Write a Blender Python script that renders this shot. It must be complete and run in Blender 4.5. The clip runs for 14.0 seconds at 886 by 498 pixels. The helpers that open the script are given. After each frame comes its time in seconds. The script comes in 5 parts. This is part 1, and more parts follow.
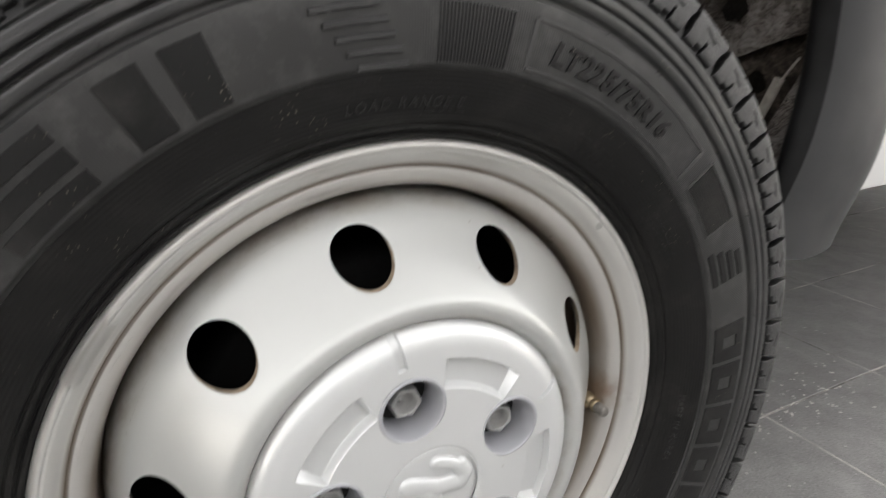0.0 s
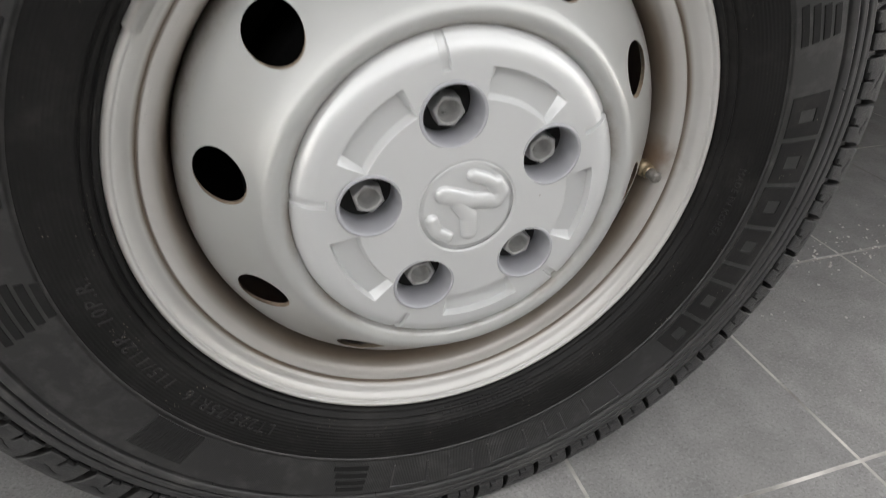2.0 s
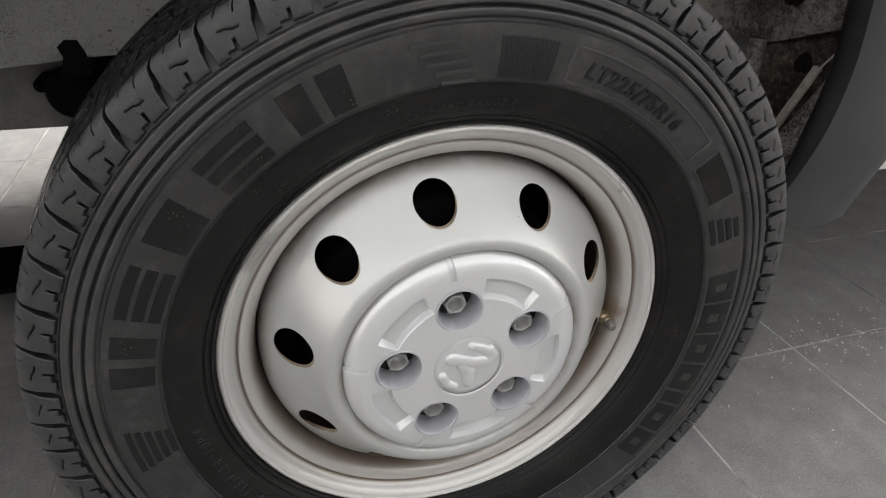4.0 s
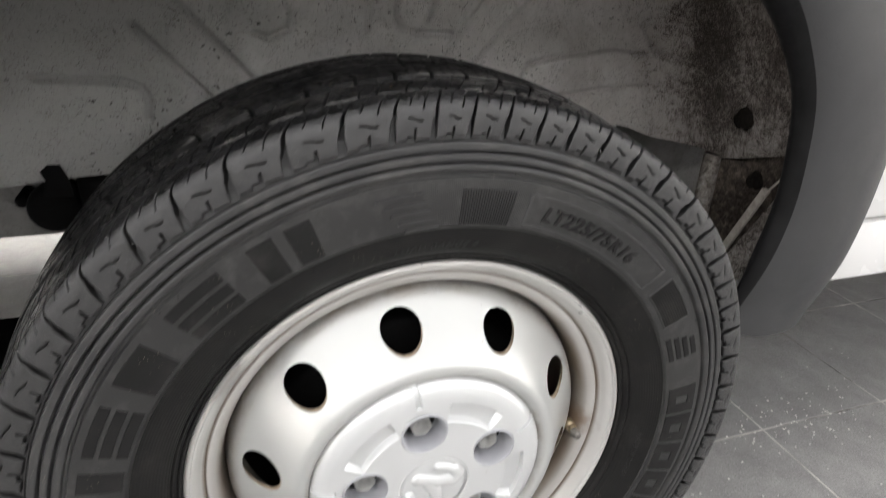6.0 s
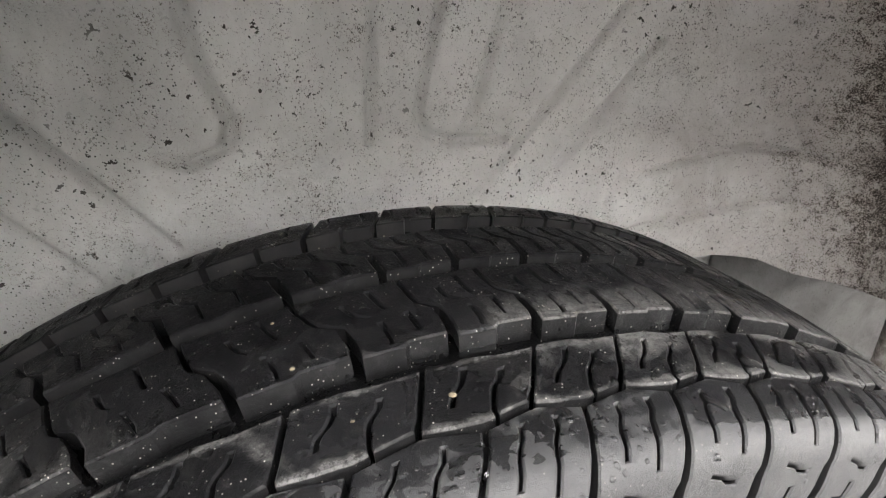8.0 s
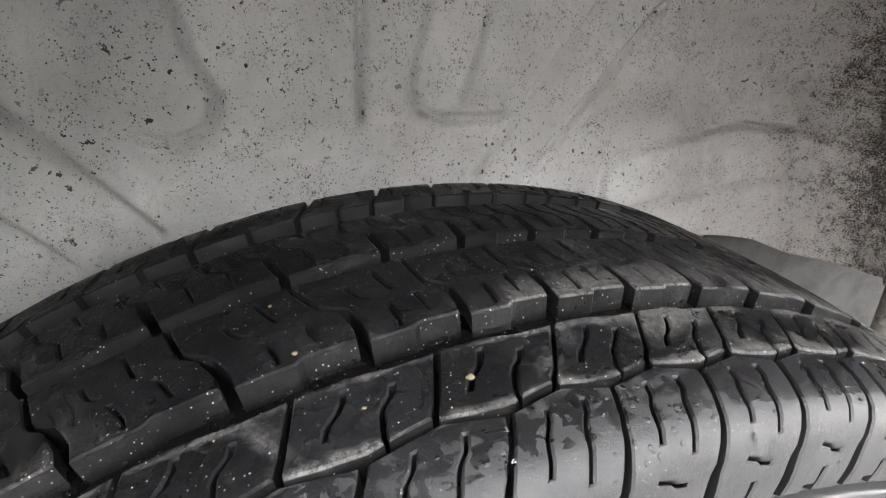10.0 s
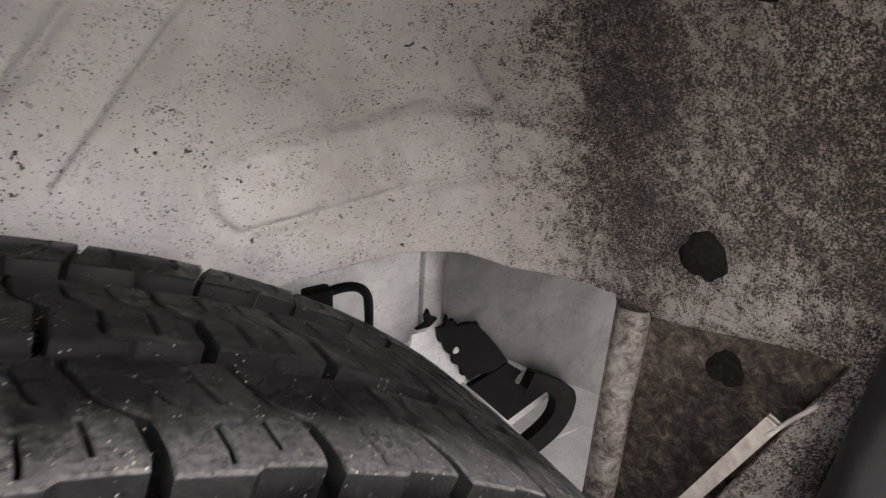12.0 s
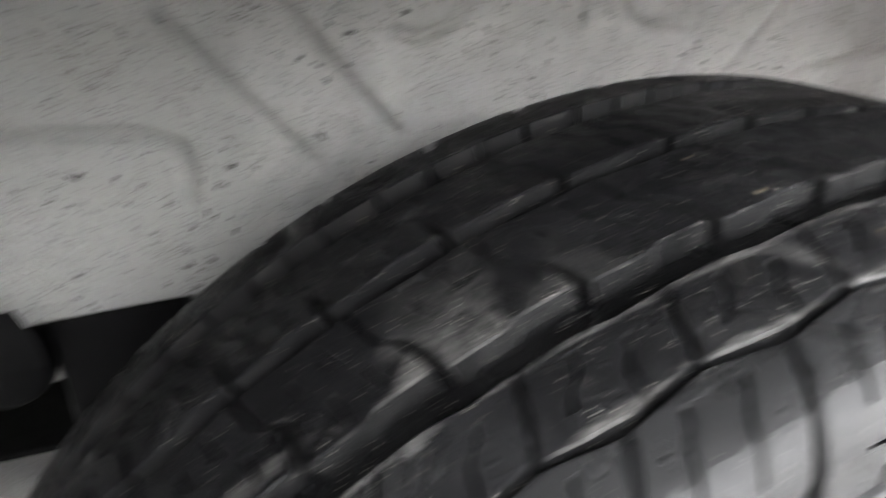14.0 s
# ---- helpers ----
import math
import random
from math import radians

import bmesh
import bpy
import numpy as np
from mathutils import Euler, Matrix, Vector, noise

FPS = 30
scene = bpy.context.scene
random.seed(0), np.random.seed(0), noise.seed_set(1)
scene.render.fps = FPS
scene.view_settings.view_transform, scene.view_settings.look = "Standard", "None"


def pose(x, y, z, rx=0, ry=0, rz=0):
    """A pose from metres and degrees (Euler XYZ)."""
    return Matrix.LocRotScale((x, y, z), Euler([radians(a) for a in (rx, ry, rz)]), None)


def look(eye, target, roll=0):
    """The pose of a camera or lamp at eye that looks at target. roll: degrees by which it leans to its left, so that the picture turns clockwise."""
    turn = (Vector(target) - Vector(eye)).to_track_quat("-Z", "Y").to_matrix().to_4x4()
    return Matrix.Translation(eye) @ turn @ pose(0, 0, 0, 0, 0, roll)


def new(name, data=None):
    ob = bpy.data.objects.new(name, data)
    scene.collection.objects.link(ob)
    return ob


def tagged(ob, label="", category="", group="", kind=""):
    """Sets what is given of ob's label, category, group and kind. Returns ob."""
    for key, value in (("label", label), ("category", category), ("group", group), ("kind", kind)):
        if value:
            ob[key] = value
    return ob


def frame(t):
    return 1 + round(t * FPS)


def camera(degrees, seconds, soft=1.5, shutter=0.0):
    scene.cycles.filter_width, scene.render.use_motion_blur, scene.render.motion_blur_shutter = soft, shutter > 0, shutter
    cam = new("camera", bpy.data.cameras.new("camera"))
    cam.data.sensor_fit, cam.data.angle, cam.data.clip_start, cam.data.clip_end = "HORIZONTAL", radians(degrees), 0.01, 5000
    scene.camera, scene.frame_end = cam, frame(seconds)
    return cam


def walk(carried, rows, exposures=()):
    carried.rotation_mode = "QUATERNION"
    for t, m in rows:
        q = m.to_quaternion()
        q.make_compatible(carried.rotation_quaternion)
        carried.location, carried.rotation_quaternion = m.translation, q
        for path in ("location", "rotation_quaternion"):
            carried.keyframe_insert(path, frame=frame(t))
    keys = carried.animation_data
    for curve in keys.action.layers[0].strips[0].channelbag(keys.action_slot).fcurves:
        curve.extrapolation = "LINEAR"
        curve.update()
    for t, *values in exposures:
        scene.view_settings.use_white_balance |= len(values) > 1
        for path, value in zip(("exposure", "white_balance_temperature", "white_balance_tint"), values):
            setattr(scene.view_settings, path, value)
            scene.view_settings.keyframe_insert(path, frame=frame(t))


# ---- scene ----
cam = camera(71.10, 14.0, 1.0, 0.5)
CAM_ROWS = [  # seconds, place in metres, turn in degrees
    (0.0, -0.1426, -0.3060, 0.6415, 70.48, 0.29, -27.61),
    (0.5, -0.1392, -0.3069, 0.6083, 66.54, -1.03, -21.58),
    (1.0, -0.1374, -0.3263, 0.5731, 61.65, -1.44, -19.39),
    (1.5, -0.1384, -0.3502, 0.5502, 57.80, -1.43, -18.64),
    (2.0, -0.1330, -0.3529, 0.5680, 56.16, -1.73, -17.96),
    (2.5, -0.1342, -0.3604, 0.6328, 56.21, -1.93, -17.68),
    (3.0, -0.1520, -0.3820, 0.6886, 57.47, -1.87, -17.63),
    (5.3, -0.1735, -0.4610, 0.7740, 61.95, -2.68, -17.95),
    (5.5, -0.1690, -0.4535, 0.7805, 62.42, -2.77, -18.20),
    (6.0, -0.1522, -0.4197, 0.8208, 63.96, -2.90, -18.66),
    (6.3, -0.1285, -0.3860, 0.8600, 64.55, -2.90, -18.88),
    (6.5, -0.1104, -0.3428, 0.8724, 64.89, -3.04, -19.04),
    (7.0, -0.0891, -0.2097, 0.8718, 65.69, -3.05, -19.44),
    (7.5, -0.0979, -0.1170, 0.8467, 66.12, -2.88, -19.71),
    (7.7, -0.0914, -0.1018, 0.8387, 66.17, -2.88, -19.90),
    (9.8, -0.0968, -0.0880, 0.8214, 65.28, -3.00, -21.95),
    (10.0, -0.0957, -0.0850, 0.8223, 65.25, -2.83, -22.05),
    (10.2, -0.0950, -0.0856, 0.8258, 65.17, -2.85, -22.20),
    (10.5, -0.0763, -0.0976, 0.8112, 64.55, -3.05, -22.51),
    (11.0, 0.0075, -0.1180, 0.7961, 64.33, -3.21, -23.57),
    (11.5, 0.0861, -0.0699, 0.7951, 64.76, -3.22, -28.40),
    (12.0, 0.1212, -0.0381, 0.7926, 65.58, -3.49, -32.79),
    (12.5, 0.1259, -0.0311, 0.7925, 65.72, -3.48, -34.57),
    (13.0, 0.0805, -0.0387, 0.8080, 65.88, -3.20, -35.15),
    (13.5, -0.1066, -0.0508, 0.8149, 65.04, -3.64, -32.98),
    (14.0, -0.2263, -0.0532, 0.7859, 61.74, -3.34, -22.47),
]
EXPOSURE = [  # seconds, stops, white balance
    (0.0, 3.00, 6650, 10), (0.5, 2.74, 6600, 10), (1.5, 2.80, 6600, 10), (2.5, 2.74, 6600, 10), (3.0, 2.66, 6600, 10), (5.5, 2.90, 6600, 10), (6.0, 3.34, 6600, 10.5), (6.5, 3.99, 6600, 11), (7.0, 4.64, 6600, 11),
    (7.5, 4.99, 6650, 11), (10.0, 4.99, 6450, 11), (11.0, 5.19, 6650, 13.5), (12.5, 4.86, 6800, 17.5), (13.0, 4.92, 6700, 16), (13.5, 5.39, 6500, 13), (14.0, 5.04, 6400, 10),
]
walk(cam, [(r[0], pose(*r[1:])) for r in CAM_ROWS], EXPOSURE)

# ---- light: open shade on this side of the van, low sun on the other ----
SUN_UP, SUN_FROM = 24.0, 90.0  # degrees above the ground; direction it comes from, counter-clockwise from +x
world = bpy.data.worlds.new("sky")
scene.world = world
world.use_nodes = True
wn, wl = world.node_tree.nodes, world.node_tree.links
sky = wn.new("ShaderNodeTexSky")
sky.sky_type, sky.sun_disc = "NISHITA", False
sky.sun_elevation, sky.sun_rotation = radians(SUN_UP), radians(90 - SUN_FROM)
sky.air_density, sky.dust_density = 1.0, 4.0
grey = wn.new("ShaderNodeHueSaturation")
grey.inputs["Saturation"].default_value = 0.12
wl.new(sky.outputs[0], grey.inputs["Color"])
warm = wn.new("ShaderNodeMix")
warm.data_type, warm.blend_type = "RGBA", "MULTIPLY"
warm.inputs[0].default_value = 1.0
warm.inputs[7].default_value = (1.03, 1.0, 0.965, 1)
wl.new(grey.outputs[0], warm.inputs[6])
wl.new(warm.outputs[2], wn["Background"].inputs["Color"])
wn["Background"].inputs["Strength"].default_value = 0.15
lamp = bpy.data.lights.new("sun", "SUN")
lamp.energy, lamp.angle, lamp.color = 0.9, radians(0.6), (1.0, 0.98, 0.95)
sun = new("sun", lamp)
sd = Vector((math.cos(radians(SUN_FROM)) * math.cos(radians(SUN_UP)), math.sin(radians(SUN_FROM)) * math.cos(radians(SUN_UP)), math.sin(radians(SUN_UP))))
sun.matrix_world = look(sd * 30, (0, 0, 0))


# ---- materials ----
class Mat:
    """A principled material with small helpers for its nodes."""

    def __init__(self, name, rough=0.6, metal=0.0, spec=0.5):
        self.m = bpy.data.materials.new(name)
        self.m.use_nodes = True
        self.n, self.l = self.m.node_tree.nodes, self.m.node_tree.links
        self.b = self.n["Principled BSDF"]
        self.b.inputs["Roughness"].default_value = rough
        self.b.inputs["Metallic"].default_value = metal
        self.b.inputs["Specular IOR Level"].default_value = spec
        self.co = self.n.new("ShaderNodeTexCoord").outputs["Object"]

    def noise(self, scale, detail=4.0, rough=0.55, dist=0.0, vec=None):
        t = self.n.new("ShaderNodeTexNoise")
        t.inputs["Scale"].default_value, t.inputs["Detail"].default_value = scale, detail
        t.inputs["Roughness"].default_value, t.inputs["Distortion"].default_value = rough, dist
        self.l.new(vec or self.co, t.inputs["Vector"])
        return t.outputs["Fac"]

    def stretched(self, x, y, z):
        t = self.n.new("ShaderNodeVectorMath")
        t.operation = "MULTIPLY"
        self.l.new(self.co, t.inputs[0])
        t.inputs[1].default_value = (x, y, z)
        return t.outputs[0]

    def cells(self, scale, rand=1.0):
        t = self.n.new("ShaderNodeTexVoronoi")
        t.inputs["Scale"].default_value, t.inputs["Randomness"].default_value = scale, rand
        self.l.new(self.co, t.inputs["Vector"])
        return t.outputs["Distance"]

    def ramp(self, fac, *stops):
        t = self.n.new("ShaderNodeValToRGB")
        e = t.color_ramp.elements
        while len(e) < len(stops):
            e.new(0.5)
        for k, (p, c) in zip(e, stops):
            k.position = p
            k.color = (c, c, c, 1) if isinstance(c, float) else (*c, 1)
        self.l.new(fac, t.inputs[0])
        return t.outputs[0]

    def mix(self, fac, a, b, mode="MIX"):
        t = self.n.new("ShaderNodeMix")
        t.data_type, t.blend_type = "RGBA", mode
        for sock, v in ((t.inputs[0], fac), (t.inputs[6], a), (t.inputs[7], b)):
            if isinstance(v, bpy.types.NodeSocket):
                self.l.new(v, sock)
            elif isinstance(v, tuple):
                sock.default_value = (*v, 1)
            else:
                sock.default_value = v
        return t.outputs[2]

    def math(self, op, a, b=0.0, c=None):
        t = self.n.new("ShaderNodeMath")
        t.operation = op
        for k, v in enumerate((a, b, c)):
            if v is None:
                continue
            if isinstance(v, bpy.types.NodeSocket):
                self.l.new(v, t.inputs[k])
            else:
                t.inputs[k].default_value = v
        return t.outputs[0]

    def axis(self, k):
        t = self.n.new("ShaderNodeSeparateXYZ")
        self.l.new(self.co, t.inputs[0])
        return t.outputs[k]

    def rand(self):
        return self.n.new("ShaderNodeObjectInfo").outputs["Random"]

    def colour(self, s):
        if isinstance(s, tuple):
            self.b.inputs["Base Color"].default_value = (*s, 1)
        else:
            self.l.new(s, self.b.inputs["Base Color"])

    def rough(self, s):
        self.l.new(s, self.b.inputs["Roughness"])

    def lacquer(self, weight, rough):
        self.b.inputs["Coat Weight"].default_value = weight
        self.b.inputs["Coat Roughness"].default_value = rough

    def bump(self, h, strength=0.3, dist=0.001):
        t = self.n.new("ShaderNodeBump")
        t.inputs["Strength"].default_value, t.inputs["Distance"].default_value = strength, dist
        self.l.new(h, t.inputs["Height"])
        self.l.new(t.outputs[0], self.b.inputs["Normal"])


def rubber(name, low, high, rough0, rough1, dust=0.0, spec=0.3, rings=0.0):
    m = Mat(name)
    n1, n2 = m.noise(9, 5), m.noise(140, 5, 0.65)
    c = m.mix(m.ramp(n1, (0.35, 0.0), (0.7, 1.0)), low, high)
    if dust:
        d = m.math("MULTIPLY", m.ramp(m.noise(24, 6, 0.6, 0.4), (0.5, 0.0), (0.72, 1.0)), m.ramp(n2, (0.35, 0.2), (0.65, 1.0)))
        c = m.mix(m.math("MULTIPLY", d, dust), c, (0.20, 0.19, 0.175))
        grit = m.ramp(m.cells(330), (0.10, 1.0), (0.16, 0.0))
        keep = m.ramp(m.noise(40, 3), (0.56, 0.0), (0.66, 1.0))
        c = m.mix(m.math("MULTIPLY", m.math("MULTIPLY", grit, keep), 0.55), c, (0.45, 0.41, 0.33))
    m.colour(c)
    m.rough(m.ramp(m.noise(30, 5), (0.3, rough0), (0.7, rough1)))
    m.b.inputs["Specular IOR Level"].default_value = spec
    h = m.noise(700, 3)
    if rings:
        x, z = m.axis(0), m.axis(2)
        r = m.math("SQRT", m.math("ADD", m.math("MULTIPLY", x, x), m.math("MULTIPLY", z, z)))
        h = m.math("ADD", h, m.math("MULTIPLY", m.math("SINE", m.math("MULTIPLY", r, rings)), 0.7))
    m.bump(h, 0.25, 0.0006)
    return m.m


def tread_rubber():
    """Near-black running face with dried dust and grit; grey shoulder with sharp-edged wet islands; grooves with shade
    painted in by depth, their walls paler.
    """
    m = Mat("tread rubber")
    g = m.n.new("ShaderNodeNewGeometry")
    m.co = g.outputs["Position"]
    x, y, z = m.axis(0), m.axis(1), m.math("SUBTRACT", m.axis(2), 0.36)
    r = m.math("SQRT", m.math("ADD", m.math("MULTIPLY", x, x), m.math("MULTIPLY", z, z)))
    off = m.math("SUBTRACT", y, 0.105)
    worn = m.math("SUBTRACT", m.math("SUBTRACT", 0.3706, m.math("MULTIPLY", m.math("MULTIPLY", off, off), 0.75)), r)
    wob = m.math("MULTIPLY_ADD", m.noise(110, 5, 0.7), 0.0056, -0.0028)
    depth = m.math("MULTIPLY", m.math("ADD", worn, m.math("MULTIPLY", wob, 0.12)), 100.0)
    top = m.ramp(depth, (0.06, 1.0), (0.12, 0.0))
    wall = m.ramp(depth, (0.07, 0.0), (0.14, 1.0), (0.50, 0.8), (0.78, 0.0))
    # running face
    n1 = m.noise(16, 6, 0.6, 0.3)
    c = m.mix(m.ramp(n1, (0.36, 0.0), (0.66, 1.0)), (0.0045, 0.0045, 0.0049), (0.0115, 0.0115, 0.0123))
    # dried dust, heavier towards one side and along the block edges of the outer rib
    rib = m.ramp(m.math("MULTIPLY", y, 10.0), (0.20, 0.0), (0.225, 0.16), (0.26, 0.0), (0.42, 0.0), (0.445, 0.14), (0.47, 0.05), (0.60, 0.085), (0.75, 0.02), (0.9, 0.0))
    lean = m.math("ADD", rib, m.ramp(m.math("MULTIPLY_ADD", x, 2.5, 0.5), (0.02, 0.0), (0.20, 0.03), (0.45, 0.075), (0.68, 0.09), (0.76, 0.11), (0.82, 0.16), (0.90, 0.18)))
    fine = m.ramp(m.noise(420, 5, 0.8), (0.38, 0.15), (0.60, 1.0))
    edge_y = m.math("ADD", y, m.math("MULTIPLY_ADD", m.noise(40, 5, 0.7), 0.04, -0.02))
    dust = m.math("MULTIPLY", m.ramp(m.math("ADD", m.noise(17, 7, 0.66, 0.6), lean), (0.59, 0.0), (0.70, 1.0)), fine)
    dust = m.math("MULTIPLY", dust, m.ramp(m.math("MULTIPLY", y, 40.0), (0.78, 0.0), (0.86, 1.0)))
    dust = m.math("MULTIPLY", dust, m.ramp(m.math("MULTIPLY", edge_y, 10.0), (0.60, 1.0), (0.84, 0.25), (0.98, 0.12)))
    c = m.mix(m.math("MULTIPLY", m.math("MULTIPLY", dust, top), 0.80), c, (0.145, 0.141, 0.135))
    # grooves: shade painted near-black by depth, walls paler grey
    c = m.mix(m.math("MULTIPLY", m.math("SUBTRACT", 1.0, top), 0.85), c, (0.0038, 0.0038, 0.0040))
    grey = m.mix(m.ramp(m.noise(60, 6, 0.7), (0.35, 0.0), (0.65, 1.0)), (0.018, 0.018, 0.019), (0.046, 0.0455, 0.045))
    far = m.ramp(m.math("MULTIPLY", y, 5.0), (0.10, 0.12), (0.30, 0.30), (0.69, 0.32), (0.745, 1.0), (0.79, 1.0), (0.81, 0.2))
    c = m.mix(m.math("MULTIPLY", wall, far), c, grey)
    # grey shoulder and its wet islands
    edge = m.math("ADD", y, m.math("MULTIPLY", wob, 0.35))
    flank = m.ramp(m.math("MULTIPLY", edge, 40.0), (0.78, 1.0), (0.86, 0.0))
    soaked = m.ramp(m.math("MULTIPLY_ADD", x, 2.5, 0.5), (0.20, 0.32), (0.30, 0.10), (0.44, 0.0), (0.53, 0.0), (0.57, 0.08), (0.61, 0.32))
    wetn = m.math("ADD", m.noise(165, 4, 0.55, 0.5), m.math("ADD", m.math("MULTIPLY", m.math("SUBTRACT", y, 0.0060), 6.0), soaked))
    wetn = m.math("SUBTRACT", wetn, m.ramp(m.math("MULTIPLY_ADD", y, 60.0, 0.30), (0.30, 1.0), (0.62, 0.0)))
    isle = m.ramp(wetn, (0.525, 0.0), (0.545, 1.0))
    dry = m.mix(m.ramp(m.noise(120, 6, 0.7), (0.35, 0.0), (0.7, 1.0)), (0.037, 0.037, 0.0386), (0.060, 0.0596, 0.0592))
    c = m.mix(m.math("MULTIPLY", m.math("MULTIPLY", flank, m.math("SUBTRACT", 1.0, isle)), m.ramp(depth, (0.30, 1.0), (0.75, 0.72))), c, m.mix(m.ramp(m.math("MULTIPLY", y, 40.0), (0.06, 0.0), (0.34, 0.5)), dry, (0.012, 0.012, 0.0126)))
    grit = m.ramp(m.cells(520), (0.10, 1.0), (0.17, 0.0))
    keep = m.math("MULTIPLY", m.ramp(m.noise(90, 5, 0.8), (0.50, 0.0), (0.55, 1.0)), m.math("MULTIPLY_ADD", flank, -0.75, 1.0))
    c = m.mix(m.math("MULTIPLY", m.math("MULTIPLY", grit, keep), 0.8), c, (0.55, 0.52, 0.46))
    m.colour(c)
    pool = m.noise(38, 6, 0.65, 0.6)
    wet = m.ramp(pool, (0.38, 0.14), (0.46, 0.28), (0.62, 0.42))
    gloss = m.ramp(pool, (0.36, 0.50), (0.44, 0.20), (0.62, 0.08))
    shore = m.math("MULTIPLY", flank, m.math("SUBTRACT", 1.0, isle))
    gloss = m.math("MULTIPLY", gloss, m.ramp(m.math("MULTIPLY", y, 5.0), (0.26, 1.0), (0.36, 0.32)))
    m.l.new(m.mix(shore, m.mix(m.math("MULTIPLY", flank, isle), gloss, (0.4, 0.4, 0.4)), (0.50, 0.50, 0.50)), m.b.inputs["Specular IOR Level"])
    m.rough(m.mix(m.math("MAXIMUM", m.math("MAXIMUM", shore, wall), m.math("MULTIPLY", dust, 0.8)), wet, (0.44, 0.44, 0.44)))
    drops = m.math("MULTIPLY", m.ramp(m.cells(260), (0.0, 1.0), (0.16, 0.75), (0.24, 0.0)), m.ramp(m.noise(70, 3), (0.52, 0.0), (0.58, 1.0)))
    relief = m.math("ADD", m.noise(600, 6, 0.8), m.math("MULTIPLY", m.noise(60, 4), 1.6))
    m.bump(m.math("ADD", relief, m.math("MULTIPLY", drops, 1.4)), 0.55, 0.0011)
    return m.m


def ribbed_rubber():
    """Letter band: matt rubber with fine radial ribbing."""
    m = Mat("ribbed sidewall rubber", 0.5, 0.0, 0.6)
    x, z = m.axis(0), m.axis(2)
    ang = m.math("ARCTAN2", z, x)
    wave = m.math("SINE", m.math("MULTIPLY", ang, 1150.0))
    c = m.mix(m.ramp(m.noise(7, 5), (0.35, 0.0), (0.7, 1.0)), (0.014, 0.014, 0.0146), (0.026, 0.0257, 0.0252))
    c = m.mix(m.ramp(m.noise(60, 5, 0.7), (0.5, 0.0), (0.8, 0.5)), c, (0.10, 0.098, 0.094))
    m.colour(c)
    m.rough(m.ramp(m.noise(14, 4), (0.3, 0.40), (0.7, 0.52)))
    m.bump(m.math("ADD", wave, m.math("MULTIPLY", m.noise(500, 3), 1.5)), 0.18, 0.0004)
    return m.m


def paint_silver():
    m = Mat("silver wheel paint", 0.36, 0.36, 0.4)
    c = m.mix(m.ramp(m.noise(12, 5), (0.3, 0.0), (0.75, 1.0)), (0.480, 0.489, 0.478), (0.525, 0.534, 0.523))
    x, z = m.axis(0), m.axis(2)
    r = m.math("SQRT", m.math("ADD", m.math("MULTIPLY", x, x), m.math("MULTIPLY", z, z)))
    ring = m.ramp(m.math("MULTIPLY_ADD", r, 12.0, -1.35), (0.02, 1.0), (0.075, 0.5), (0.11, 0.0), (0.74, 0.0), (0.83, 0.7), (0.88, 1.0))
    grime = m.math("MULTIPLY", m.math("MULTIPLY", ring, m.ramp(m.noise(20, 6, 0.7), (0.42, 0.1), (0.62, 1.0))), 0.75)
    c = m.mix(grime, c, (0.24, 0.185, 0.13))
    chip = m.math("MULTIPLY", m.ramp(m.cells(95), (0.045, 1.0), (0.07, 0.0)), m.ramp(m.noise(18, 2), (0.6, 0.0), (0.66, 1.0)))
    c = m.mix(chip, c, (0.16, 0.12, 0.09))
    m.colour(c)
    m.rough(m.ramp(m.noise(9, 4), (0.3, 0.33), (0.7, 0.39)))
    m.bump(m.noise(900, 2), 0.05, 0.0002)
    m.lacquer(0.45, 0.14)
    return m.m


